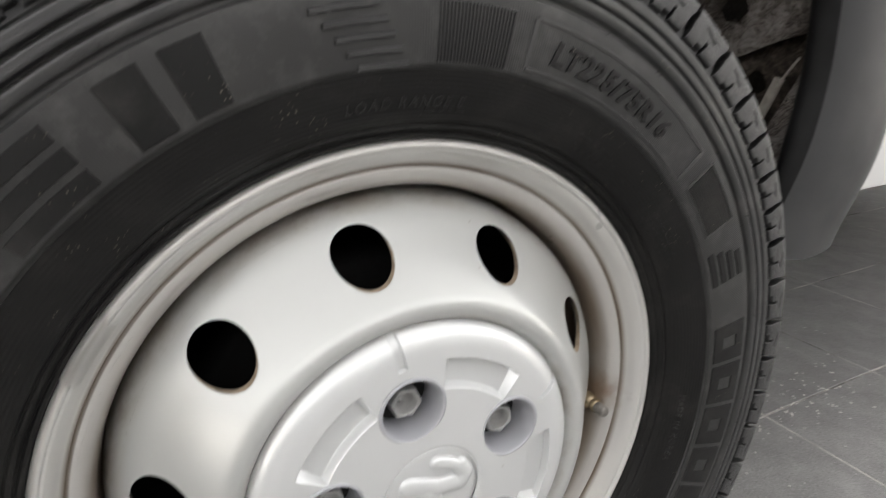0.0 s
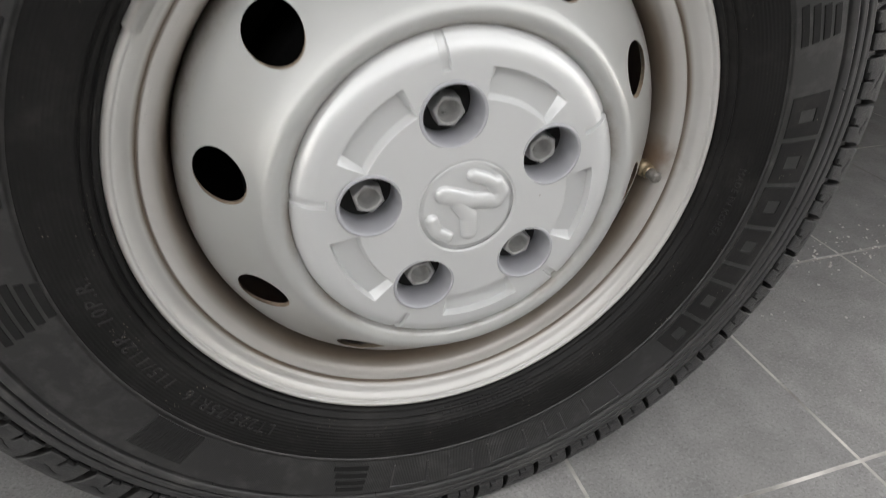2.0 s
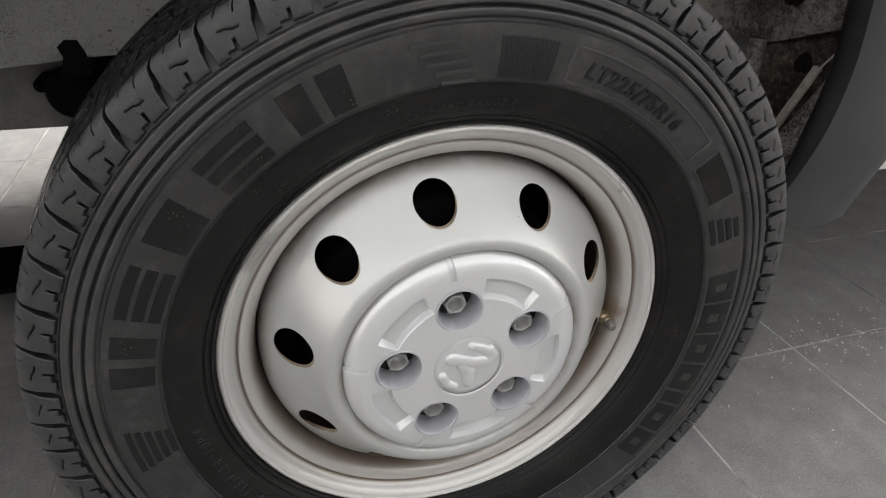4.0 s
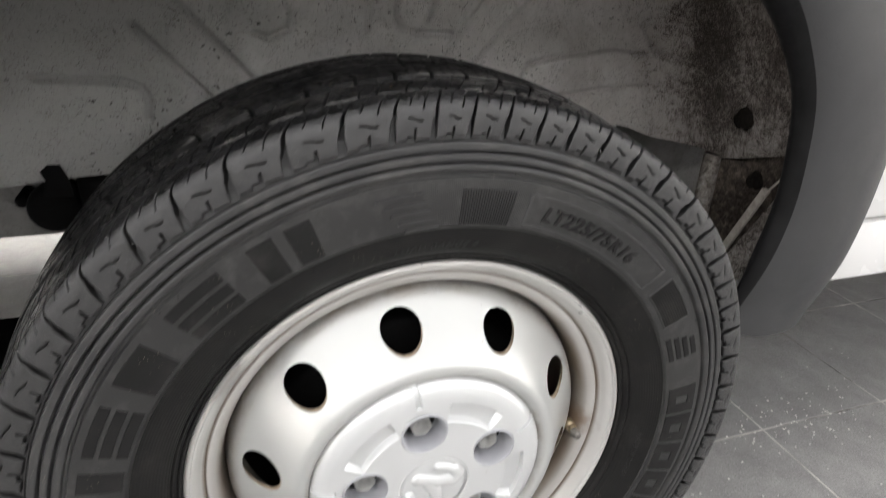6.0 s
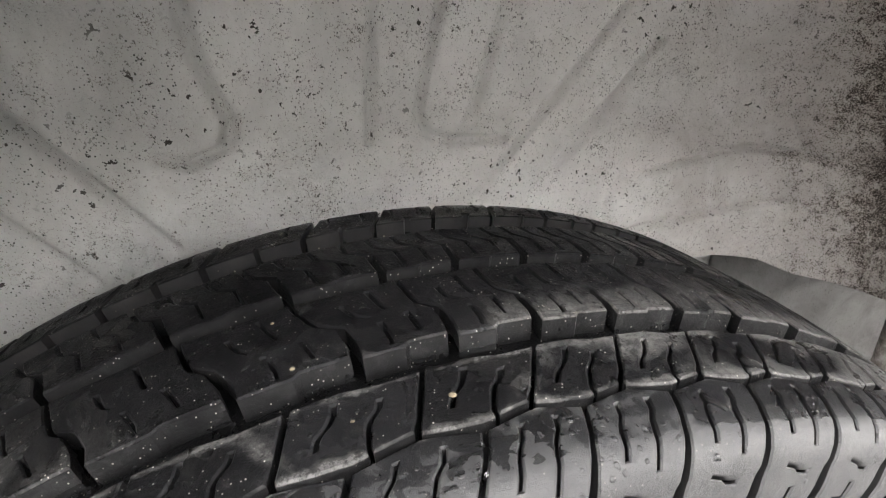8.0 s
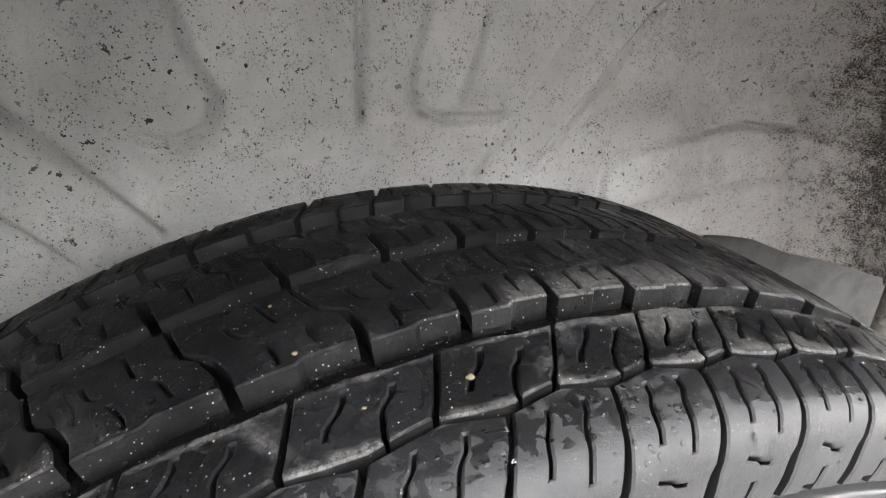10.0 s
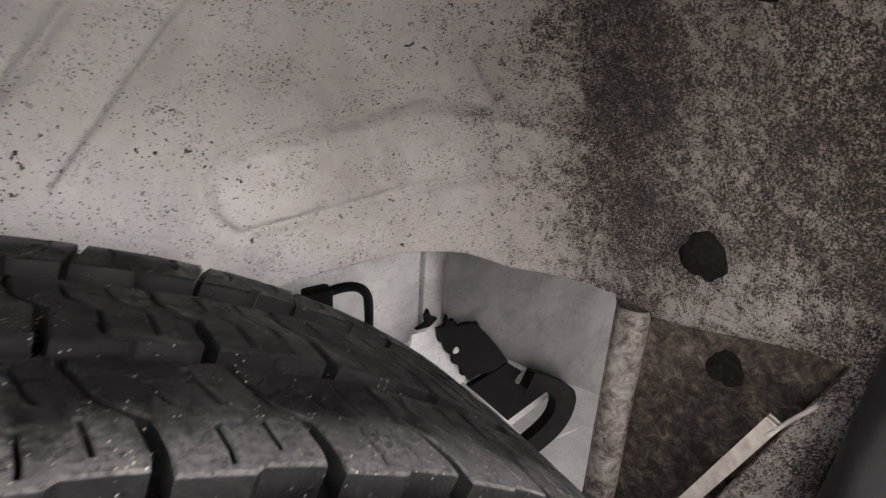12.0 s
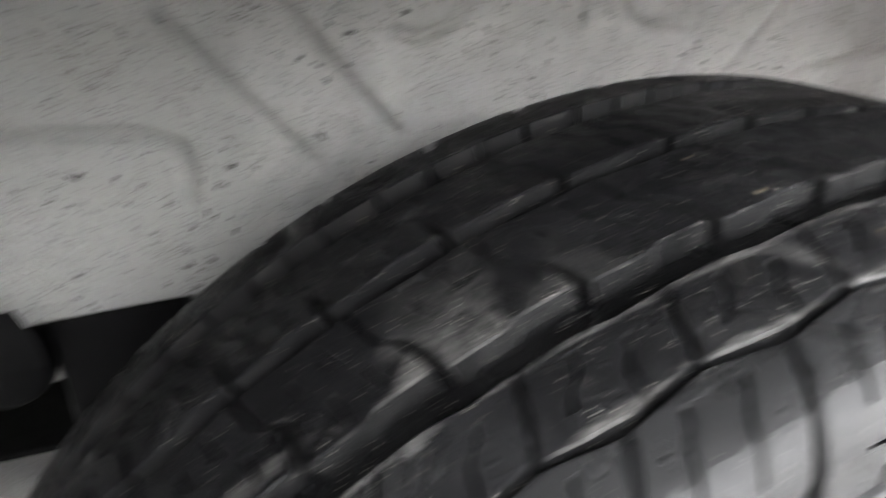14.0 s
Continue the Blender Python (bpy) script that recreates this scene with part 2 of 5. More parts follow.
def paint_rim():
    """Rim barrel: silver paint with brown brake dust and rust towards the seam, deepened there for the gap's shade."""
    m = Mat("stained silver rim paint", 0.4, 0.32, 0.5)
    x, z = m.axis(0), m.axis(2)
    r = m.math("SQRT", m.math("ADD", m.math("MULTIPLY", x, x), m.math("MULTIPLY", z, z)))
    seam = m.ramp(m.math("MULTIPLY_ADD", r, 25.0, -4.55), (0.05, 1.0), (0.20, 0.75), (0.33, 0.32), (0.50, 0.16), (0.56, 0.85), (0.63, 0.12), (0.88, 0.06), (0.93, 0.30), (0.99, 0.03))
    n = m.ramp(m.noise(12, 4, 0.5, 0.3), (0.28, 0.72), (0.7, 1.0))
    # real stain, made stronger to paint in the gap's shade
    st = m.math("MINIMUM", m.math("MULTIPLY", m.math("MULTIPLY", seam, n), 1.25), 0.95)
    c = m.mix(m.ramp(m.noise(15, 5), (0.3, 0.0), (0.7, 1.0)), (0.625, 0.622, 0.604), (0.665, 0.664, 0.648))
    c = m.mix(st, c, (0.19, 0.145, 0.105))
    dx, dz = m.math("SUBTRACT", x, 0.1875), m.math("SUBTRACT", z, -0.0130)
    near = m.math("SQRT", m.math("ADD", m.math("MULTIPLY", dx, dx), m.math("MULTIPLY", dz, dz)))
    seep = m.ramp(m.math("ADD", m.math("MULTIPLY", near, 25.0), m.math("MULTIPLY_ADD", m.noise(90, 5), 0.5, -0.25)), (0.10, 0.75), (0.55, 0.0))
    c = m.mix(seep, c, (0.20, 0.125, 0.075))
    rust = m.math("MULTIPLY", m.ramp(m.noise(55, 5, 0.7), (0.66, 0.0), (0.76, 1.0)), 0.35)
    c = m.mix(m.math("MULTIPLY", rust, seam), c, (0.17, 0.085, 0.04))
    m.colour(c)
    m.rough(m.ramp(m.noise(10, 4), (0.3, 0.27), (0.7, 0.34)))
    m.bump(m.noise(700, 2), 0.05, 0.0003)
    m.lacquer(0.4, 0.16)
    return m.m


def plastic_silver():
    """Clean satin silver plastic: fine flake, a few specks of brake dust."""
    m = Mat("silver plastic", 0.30, 0.25, 0.5)
    c = m.mix(m.ramp(m.noise(7, 3), (0.3, 0.0), (0.7, 1.0)), (0.625, 0.636, 0.638), (0.655, 0.666, 0.668))
    speck = m.math("MULTIPLY", m.ramp(m.cells(60), (0.035, 0.7), (0.06, 0.0)), m.ramp(m.noise(22, 2), (0.58, 0.0), (0.64, 1.0)))
    m.colour(m.mix(speck, c, (0.30, 0.27, 0.23)))
    m.rough(m.ramp(m.noise(6, 3), (0.3, 0.27), (0.7, 0.32)))
    m.bump(m.noise(1600, 2), 0.05, 0.0002)
    m.lacquer(0.45, 0.16)
    return m.m


def plain(name, col, rough=0.6, metal=0.0, vary=0.25, scale=20, bump=0.2, fine=300, spec=0.5):
    m = Mat(name, rough, metal, spec)
    n = m.ramp(m.noise(scale, 6, 0.6), (0.3, 0.0), (0.7, 1.0))
    lo = tuple(v * (1 - vary) for v in col)
    hi = tuple(v * (1 + vary) for v in col)
    m.colour(m.mix(n, lo, hi))
    m.rough(m.ramp(m.noise(scale * 2, 4), (0.3, max(0.05, rough - 0.1)), (0.7, min(1.0, rough + 0.1))))
    if bump:
        m.bump(m.noise(fine, 4), bump, 0.0008)
    return m.m


def house_paint():
    """Inner wheelhouse: pale textured paint under road dust, dark flecks, and mud thrown thickly into one corner; one
    half greyed for shade.
    """
    m = Mat("dirty wheelhouse paint", 0.7, 0.0, 0.18)
    g = m.n.new("ShaderNodeNewGeometry")
    m.co = g.outputs["Position"]
    x, y, z = m.axis(0), m.axis(1), m.axis(2)
    c = m.mix(m.ramp(m.noise(6, 5, 0.6), (0.3, 0.0), (0.7, 1.0)), (0.79, 0.766, 0.748), (0.86, 0.842, 0.825))
    c = m.mix(m.ramp(m.noise(22, 6, 0.65), (0.45, 0.0), (0.75, 0.35)), c, (0.48, 0.45, 0.42))
    # shade over one half, painted as a greyer tone with ragged edges
    half_shade = m.ramp(m.math("ADD", m.math("MULTIPLY", x, -1.6), m.math("MULTIPLY_ADD", m.noise(8, 6, 0.65, 0.5), 0.9, -0.20)), (0.12, 0.0), (0.58, 0.85))
    c = m.mix(half_shade, c, (0.36, 0.362, 0.345))
    # brownish film over the other end
    tan = m.ramp(m.math("ADD", m.math("MULTIPLY", x, 1.8), m.math("MULTIPLY_ADD", m.noise(9, 6, 0.7, 0.6), 0.8, -0.40)), (0.32, 0.0), (0.66, 0.70))
    c = m.mix(tan, c, (0.36, 0.328, 0.305))
    # large single flecks
    fleck = m.math("MULTIPLY", m.ramp(m.noise(230, 3, 0.6), (0.645, 0.0), (0.66, 1.0)), m.ramp(m.noise(11, 4), (0.42, 0.0), (0.56, 1.0)))
    c = m.mix(fleck, c, (0.055, 0.05, 0.045))
    # mud: its cover grows towards the corner and the side
    wob = m.math("MULTIPLY_ADD", m.noise(17, 7, 0.72, 0.6), 0.13, -0.065)
    xs = m.math("ADD", m.math("ADD", x, wob), m.math("MULTIPLY", m.math("MAXIMUM", m.math("SUBTRACT", z, 0.66), 0.0), 0.25))
    gate = m.ramp(m.math("MULTIPLY_ADD", xs, 5.0, -1.43), (0.19, 0.0), (0.40, 0.24), (0.56, 0.70), (0.67, 1.04))
    ys = m.math("ADD", y, m.math("MULTIPLY", wob, 0.5))
    along = m.ramp(m.math("MULTIPLY", ys, 4.0), (0.0, 0.90), (0.30, 0.80), (0.50, 0.58), (0.60, 0.63), (0.68, 0.86), (0.78, 0.93), (0.97, 0.5))
    up = m.ramp(z, (0.60, 0.62), (0.68, 0.95), (0.78, 1.1))
    thick = m.math("MULTIPLY", m.math("MULTIPLY", gate, along), up)
    patch = m.math("MULTIPLY_ADD", m.noise(48, 7, 0.8, 0.8), 2.4, -1.2)
    cover = m.math("ADD", m.math("ADD", m.math("MULTIPLY", thick, 0.70), m.math("MULTIPLY", patch, m.math("MULTIPLY_ADD", thick, 0.70, 0.50))), 0.13)
    # broad patches and drips running down
    broad = m.math("MULTIPLY_ADD", m.noise(11, 6, 0.65, 0.7), 2.6, -1.30)
    drip = m.math("MULTIPLY_ADD", m.noise(85, 8, 0.75, 0.5, m.stretched(1, 1, 0.28)), 2.4, -1.20)
    cover = m.math("ADD", cover, m.math("MULTIPLY", m.math("ADD", broad, drip), m.math("MULTIPLY", thick, 0.42)))
    fine = m.math("ADD", m.math("MULTIPLY", m.noise(860, 6, 0.76, 0.4), 0.85), m.math("MULTIPLY_ADD", m.noise(250, 8, 0.80, 0.8), 0.35, -0.10))
    level = m.math("MULTIPLY_ADD", m.math("MAXIMUM", m.math("MINIMUM", cover, 0.58), -0.25), -0.34, 0.655)
    k = m.math("MULTIPLY_ADD", m.math("SUBTRACT", fine, level), 4.6, 0.47)
    c = m.mix(m.math("MINIMUM", m.math("MULTIPLY", thick, 1.0), 0.9), c, m.mix(m.ramp(m.noise(36, 6, 0.7), (0.35, 0.0), (0.65, 1.0)), (0.18, 0.159, 0.142), (0.43, 0.393, 0.36)))
    c = m.mix(m.ramp(k, (0.25, 0.0), (0.48, 0.55), (0.70, 1.0)), c, m.mix(m.noise(70, 4), (0.12, 0.095, 0.080), (0.22, 0.18, 0.155)))
    c = m.mix(m.ramp(k, (0.48, 0.0), (0.66, 0.60), (0.92, 0.92)), c, (0.022, 0.0182, 0.0155))
    streak = m.ramp(m.math("ADD", m.noise(240, 7, 0.78, 1.1), m.math("MULTIPLY", m.math("SUBTRACT", thick, 0.6), 0.22)), (0.50, 0.0), (0.62, 1.0))
    c = m.mix(m.math("MULTIPLY", m.math("MULTIPLY", streak, m.math("MINIMUM", thick, 1.0)), 0.70), c, (0.030, 0.0245, 0.0205))
    clump = m.ramp(m.math("ADD", m.noise(62, 9, 0.78, 0.9), m.math("MULTIPLY", m.math("SUBTRACT", thick, 0.7), 0.15)), (0.47, 0.0), (0.60, 1.0))
    c = m.mix(m.math("MULTIPLY", m.math("MULTIPLY", clump, m.math("MINIMUM", thick, 1.0)), 0.66), c, (0.034, 0.028, 0.0238))
    speck = m.math("MULTIPLY", m.ramp(m.cells(400), (0.17, 1.0), (0.22, 0.0)), m.ramp(m.math("ADD", m.noise(55, 5, 0.75), m.math("MULTIPLY", thick, 0.15)), (0.47, 0.0), (0.55, 1.0)))
    c = m.mix(m.math("MULTIPLY", speck, 0.9), c, (0.015, 0.012, 0.010))
    m.colour(c)
    m.rough(m.ramp(m.noise(30, 5), (0.3, 0.55), (0.7, 0.85)))
    h = m.math("ADD", m.math("ADD", m.math("MULTIPLY", m.noise(165, 2, 0.5), 1.6), m.math("MULTIPLY", m.noise(360, 3, 0.6), 0.9)), m.math("MULTIPLY", k, 0.30))
    m.bump(h, 0.7, 0.0020)
    return m.m


def muddy(name, low, mid, high, at):
    """Caked mud in several tones; at: how much of it is pale (0 to 1)."""
    m = Mat(name, 0.9, 0.0, 0.15)
    n = m.math("ADD", m.noise(110, 9, 0.8, 0.6), m.math("MULTIPLY_ADD", m.noise(14, 5), 0.5, -0.25))
    m.colour(m.ramp(n, (0.62 - 0.35 * at, low), (0.74 - 0.35 * at, mid), (0.90 - 0.35 * at, high)))
    m.bump(m.noise(200, 7, 0.75), 0.9, 0.0015)
    return m.m


def dirty_metal(name, low, high):
    """Pale primed metal with drips, specks and thin stains."""
    m = Mat(name, 0.65, 0.0, 0.3)
    c = m.mix(m.ramp(m.noise(9, 6, 0.65), (0.32, 0.0), (0.68, 1.0)), low, high)
    k = m.math("MULTIPLY", m.ramp(m.noise(230, 7, 0.78, 2.2), (0.565, 0.0), (0.625, 1.0)), m.ramp(m.noise(20, 5, 0.7), (0.34, 0.30), (0.54, 1.0)))
    c = m.mix(m.ramp(m.noise(34, 7, 0.7, 0.8), (0.46, 0.0), (0.68, 0.45)), c, tuple(v * 0.62 for v in low))
    c = m.mix(m.math("MULTIPLY", k, 0.85), c, (0.05, 0.044, 0.038))
    m.colour(c)
    m.rough(m.ramp(m.noise(40, 4), (0.3, 0.5), (0.7, 0.75)))
    m.bump(m.noise(200, 5), 0.25, 0.0008)
    return m.m


def water():
    m = Mat("water", 0.03)
    m.b.inputs["Transmission Weight"].default_value, m.b.inputs["IOR"].default_value = 1.0, 1.33
    m.colour((0.95, 0.95, 0.95))
    return m.m


def tile_stone():
    m = Mat("grey floor tile", 0.5)
    r = m.rand()
    n = m.ramp(m.noise(14, 7, 0.65, 0.4), (0.3, 0.0), (0.7, 1.0))
    c = m.mix(n, (0.22, 0.216, 0.213), (0.375, 0.369, 0.363))
    c = m.mix(m.ramp(m.noise(240, 5, 0.75), (0.5, 0.0), (0.66, 0.6)), c, (0.46, 0.456, 0.45))
    c = m.mix(m.math("MULTIPLY", r, 0.25), c, (0.18, 0.18, 0.185))
    c = m.mix(m.ramp(m.noise(310, 4, 0.75), (0.34, 0.6), (0.48, 0.0)), c, (0.11, 0.108, 0.106))
    stain = m.math("MULTIPLY", m.ramp(m.noise(5, 6, 0.6, 0.8), (0.55, 0.0), (0.7, 1.0)), 0.3)
    c = m.mix(stain, c, (0.19, 0.185, 0.18))
    m.colour(c)
    m.rough(m.ramp(m.noise(30, 5), (0.3, 0.38), (0.7, 0.6)))
    m.bump(m.noise(260, 5, 0.65), 0.3, 0.0008)
    return m.m


M_TREAD = tread_rubber()
M_WALL = rubber("sidewall rubber", (0.026, 0.026, 0.0268), (0.044, 0.044, 0.044), 0.40, 0.52, 0.28, 0.55)
M_SMOOTH = rubber("smooth bead rubber", (0.0052, 0.0051, 0.0050), (0.0100, 0.0098, 0.0096), 0.40, 0.55, 0.08, 0.25, 2600.0)
M_LETTER = rubber("letter rubber", (0.0075, 0.0075, 0.0075), (0.014, 0.014, 0.014), 0.42, 0.55, 0.12, 0.25)
# darker rubber that paints shade into the shoulder grooves
M_GROOVE_SHADE = rubber("shaded groove rubber", (0.006, 0.006, 0.0063), (0.012, 0.012, 0.0124), 0.35, 0.5, 0.10, 0.3)
M_PRINT = rubber("printed rubber", (0.016, 0.016, 0.0165), (0.028, 0.028, 0.028), 0.40, 0.52, 0.15, 0.35)
M_BAND = ribbed_rubber()
M_DISC = paint_silver()
M_RIM = paint_rim()
M_CAP = plastic_silver()
M_POCKET = plain("grey moulded plastic", (0.40, 0.405, 0.43), 0.5, 0.1, 0.08, 30, 0.15, 900)
M_NUT = plain("dull galvanised steel", (0.40, 0.40, 0.39), 0.35, 0.4, 0.25, 60, 0.25, 500)
M_VALVE = plain("dull grey valve metal", (0.26, 0.245, 0.225), 0.4, 0.5, 0.35, 200, 0.3, 800)
M_BRASS = plain("tarnished brass", (0.36, 0.29, 0.19), 0.4, 0.7, 0.35, 120)
M_EDGE = plain("rusty cut edge", (0.26, 0.205, 0.15), 0.7, 0.1, 0.5, 120, 0.4, 600)
M_DARK = plain("dark interior", (0.012, 0.012, 0.012), 0.8, 0.0, 0.2)
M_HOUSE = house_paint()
M_CLAD = plain("grey textured plastic", (0.037, 0.0375, 0.0392), 0.55, 0.0, 0.10, 8, 0.35, 900)
# black copy of the cladding plastic, painting shade on its inner lip
M_LIP_SHADE = plain("shade-black plastic", (0.008, 0.008, 0.0085), 0.55, 0.0, 0.3, 60, 0.3, 400, 0.2)
M_WHITE = plain("white body paint", (0.78, 0.78, 0.77), 0.25, 0.0, 0.03, 5, 0.03)
M_BLACK = plain("black chassis paint", (0.0045, 0.0045, 0.0047), 0.7, 0.0, 0.4, 40, 0.4, 200, 0.08)
M_GREYMETAL = dirty_metal("grey primed metal", (0.19, 0.185, 0.178), (0.34, 0.334, 0.324))
# paler copy of the grey metal; on the inner panels it paints light
M_PALE_LIT = dirty_metal("pale, lit primed metal", (0.52, 0.515, 0.505), (0.70, 0.695, 0.685))
M_MATT = plain("matt black", (0.008, 0.008, 0.008), 1.0, 0.0, 0.3, 30, 0.3, 200, 0.0)
M_MUD = muddy("mud-crusted metal", (0.026, 0.021, 0.018), (0.075, 0.062, 0.052), (0.22, 0.185, 0.155), 0.60)
M_POST = muddy("dried grey mud", (0.05, 0.043, 0.038), (0.20, 0.178, 0.158), (0.40, 0.375, 0.35), 0.66)
M_PLUG = plain("mud-caked rubber", (0.012, 0.0105, 0.009), 0.9, 0.0, 0.6, 300, 1.0, 300, 0.1)
M_SAND = plain("tan sandstone", (0.19, 0.155, 0.105), 0.8, 0.0, 0.3, 300, 0.5, 900)
M_STRIP = plain("dusty pale metal strip", (0.36, 0.33, 0.295), 0.85, 0.0, 0.3, 120, 0.5, 300, 0.15)
M_PLASTER = plain("pale grey plaster", (0.34, 0.34, 0.335), 0.9, 0.0, 0.08, 2, 0.3, 60)
M_CRUMB = plain("white crumbs", (0.62, 0.61, 0.59), 0.8, 0.0, 0.15, 300, 0.2, 900)
M_WATER = water()
M_TILE = tile_stone()
M_GROUT = plain("pale cement grout", (0.42, 0.405, 0.385), 0.9, 0.0, 0.92, 7, 0.4, 200)


# ---- building helpers ----
AXLE = Vector((0, 0, 0.36))


def part(name, bm, material, parent=None, label="", sharp=38.0, at=None):
    """Links a bmesh as one mesh object under a thing or a part."""
    for f in bm.faces:
        f.smooth = True
    for e in bm.edges:
        if len(e.link_faces) == 2 and e.calc_face_angle(0.0) > radians(sharp):
            e.smooth = False
    me = bpy.data.meshes.new(name)
    bm.to_mesh(me)
    bm.free()
    me.materials.append(material)
    ob = new(name, me)
    ob.parent = parent
    if at is not None:
        ob.location = at
    return tagged(ob, label)


def spin(bm, prof, seg=192, a0=0.0, a1=360.0):
    """Adds the surface of the profile (radius, y) turned round the axle."""
    full = abs(a1 - a0 - 360) < 1e-6
    n = seg if full else seg + 1
    rings = []
    for r, y in prof:
        ring = []
        for i in range(n):
            a = radians(a0 + (a1 - a0) * i / seg)
            ring.append(bm.verts.new((r * math.cos(a), y, r * math.sin(a))))
        rings.append(ring)
    for p, q in zip(rings, rings[1:]):
        for i in range(seg):
            j = (i + 1) % n
            bm.faces.new((p[i], p[j], q[j], q[i]))
    return rings


def smooth_profile(pts, per=6):
    """A Catmull-Rom curve through the points."""
    out = []
    for k in range(len(pts) - 1):
        p0, p1, p2, p3 = (np.array(pts[min(max(j, 0), len(pts) - 1)], float) for j in (k - 1, k, k + 1, k + 2))
        for i in range(per):
            t = i / per
            out.append(tuple(0.5 * (2 * p1 + (p2 - p0) * t + (2 * p0 - 5 * p1 + 4 * p2 - p3) * t * t + (3 * p1 - p0 - 3 * p2 + p3) * t ** 3)))
    out.append(tuple(float(v) for v in pts[-1]))
    return out


def box(bm, lo, hi, m=Matrix.Identity(4)):
    r = bmesh.ops.create_cube(bm, size=1.0)
    for v in r["verts"]:
        v.co = m @ Vector([(p + q) / 2 + w * (q - p) for p, q, w in zip(lo, hi, v.co)])
    return r["verts"]


def bevel_all(bm, width, segs=2):
    bmesh.ops.bevel(bm, geom=list(bm.edges), offset=width, segments=segs, affect="EDGES", profile=0.5)


def tube(bm, pts, radius, seg=14, flat=1.0):
    """A pipe along a polyline, with closed ends."""
    pts = [Vector(p) for p in pts]
    rings = []
    for k, p in enumerate(pts):
        d = (pts[min(k + 1, len(pts) - 1)] - pts[max(k - 1, 0)]).normalized()
        side = d.cross(Vector((0.31, 0.27, 0.91))).normalized()
        up = d.cross(side)
        rings.append([bm.verts.new(p + radius * (math.cos(2 * math.pi * i / seg) * side + flat * math.sin(2 * math.pi * i / seg) * up)) for i in range(seg)])
    for p, q in zip(rings, rings[1:]):
        for i in range(seg):
            bm.faces.new((p[i], p[(i + 1) % seg], q[(i + 1) % seg], q[i]))
    bm.faces.new(rings[0])
    bm.faces.new(rings[-1])


def sstep(a, b, x):
    t = np.clip((x - a) / (b - a), 0, 1)
    return t * t * (3 - 2 * t)


# ---- ground ----
TX, TY, X0, Y0 = 0.3185, 0.335, 0.147, -0.08  # pitch and origin of the tile grid
gb = bmesh.new()
bmesh.ops.create_grid(gb, x_segments=8, y_segments=8, size=60)
floor = tagged(part("floor", gb, M_GROUT, None, at=Vector((0, 0, -0.0006))), "grey stone-look tile floor with pale grout joints", "floor", kind="structure")

# flat black strip across the floor under the van
sb = bmesh.new()
box(sb, (-2.4, 0.825, 0.001), (0.05, 1.015, 0.016))
bevel_all(sb, 0.006)
tagged(part("rubber_strip", sb, M_MATT, None), "flat black strip lying on the tile floor", "floor strip")

# unseen wall behind the camera, added to block low sky and bounce light
wb = bmesh.new()
box(wb, (-14, -1.95, -0.1), (14, -1.75, 1.50))
tagged(part("wall_south", wb, M_PLASTER, None), "unseen pale grey wall, added to shape the light", "wall", kind="structure")

# unseen wall beyond the van, added to hold light off the far floor
wb = bmesh.new()
box(wb, (-14, 4.2, -0.1), (14, 4.4, 1.60))
tagged(part("wall_north", wb, M_PLASTER, None), "unseen grey wall beyond the van, added to cut light", "wall", kind="structure")

# ================= the wheel =================
wheel = tagged(new("wheel"), "silver steel van wheel with black all-season tyre and hub cap", "wheel")
WAT = AXLE


def disc_y(r):
    """How far the pressed disc lies behind the nut faces, by radius."""
    return float(np.interp(r, DISC_R, DISC_Y))


DISC = smooth_profile([(0.100, 0.010), (0.108, 0.006), (0.1135, 0.0020), (0.1162, -0.0020), (0.1190, -0.0058), (0.1230, -0.0080), (0.1268, -0.0078), (0.1312, -0.0052), (0.1372, 0.0010), (0.1440, 0.0088), (0.1520, 0.0180), (0.1600, 0.0268), (0.168, 0.0345), (0.1765, 0.0425), (0.1815, 0.0490), (0.1845, 0.0580), (0.186, 0.070)], 8)
DISC_R, DISC_Y = [p[0] for p in DISC], [p[1] for p in DISC]
HOLES, HOLE_AT, HOLE_R, HOLE_A = 10, 0.1562, 0.0180, 99.2

# pressed disc with its ten vent holes
bm = bmesh.new()
R_IN, R_OUT = 0.1325, 0.1775
spin(bm, [p for p in DISC if p[0] < R_IN] + [(R_IN, disc_y(R_IN))], 240)
spin(bm, [(R_OUT, disc_y(R_OUT))] + [p for p in DISC if p[0] > R_OUT], 240)
half_u, half_v = radians(180 / HOLES), (R_OUT - R_IN) / 2
mid = (R_OUT + R_IN) / 2
side_n, edge_n = 8, 16
outline = [(1.0, -1 + 2 * i / side_n) for i in range(side_n)] + [(1 - 2 * i / edge_n, 1.0) for i in range(edge_n)]
outline += [(-1.0, 1 - 2 * i / side_n) for i in range(side_n)] + [(-1 + 2 * i / edge_n, -1.0) for i in range(edge_n)]
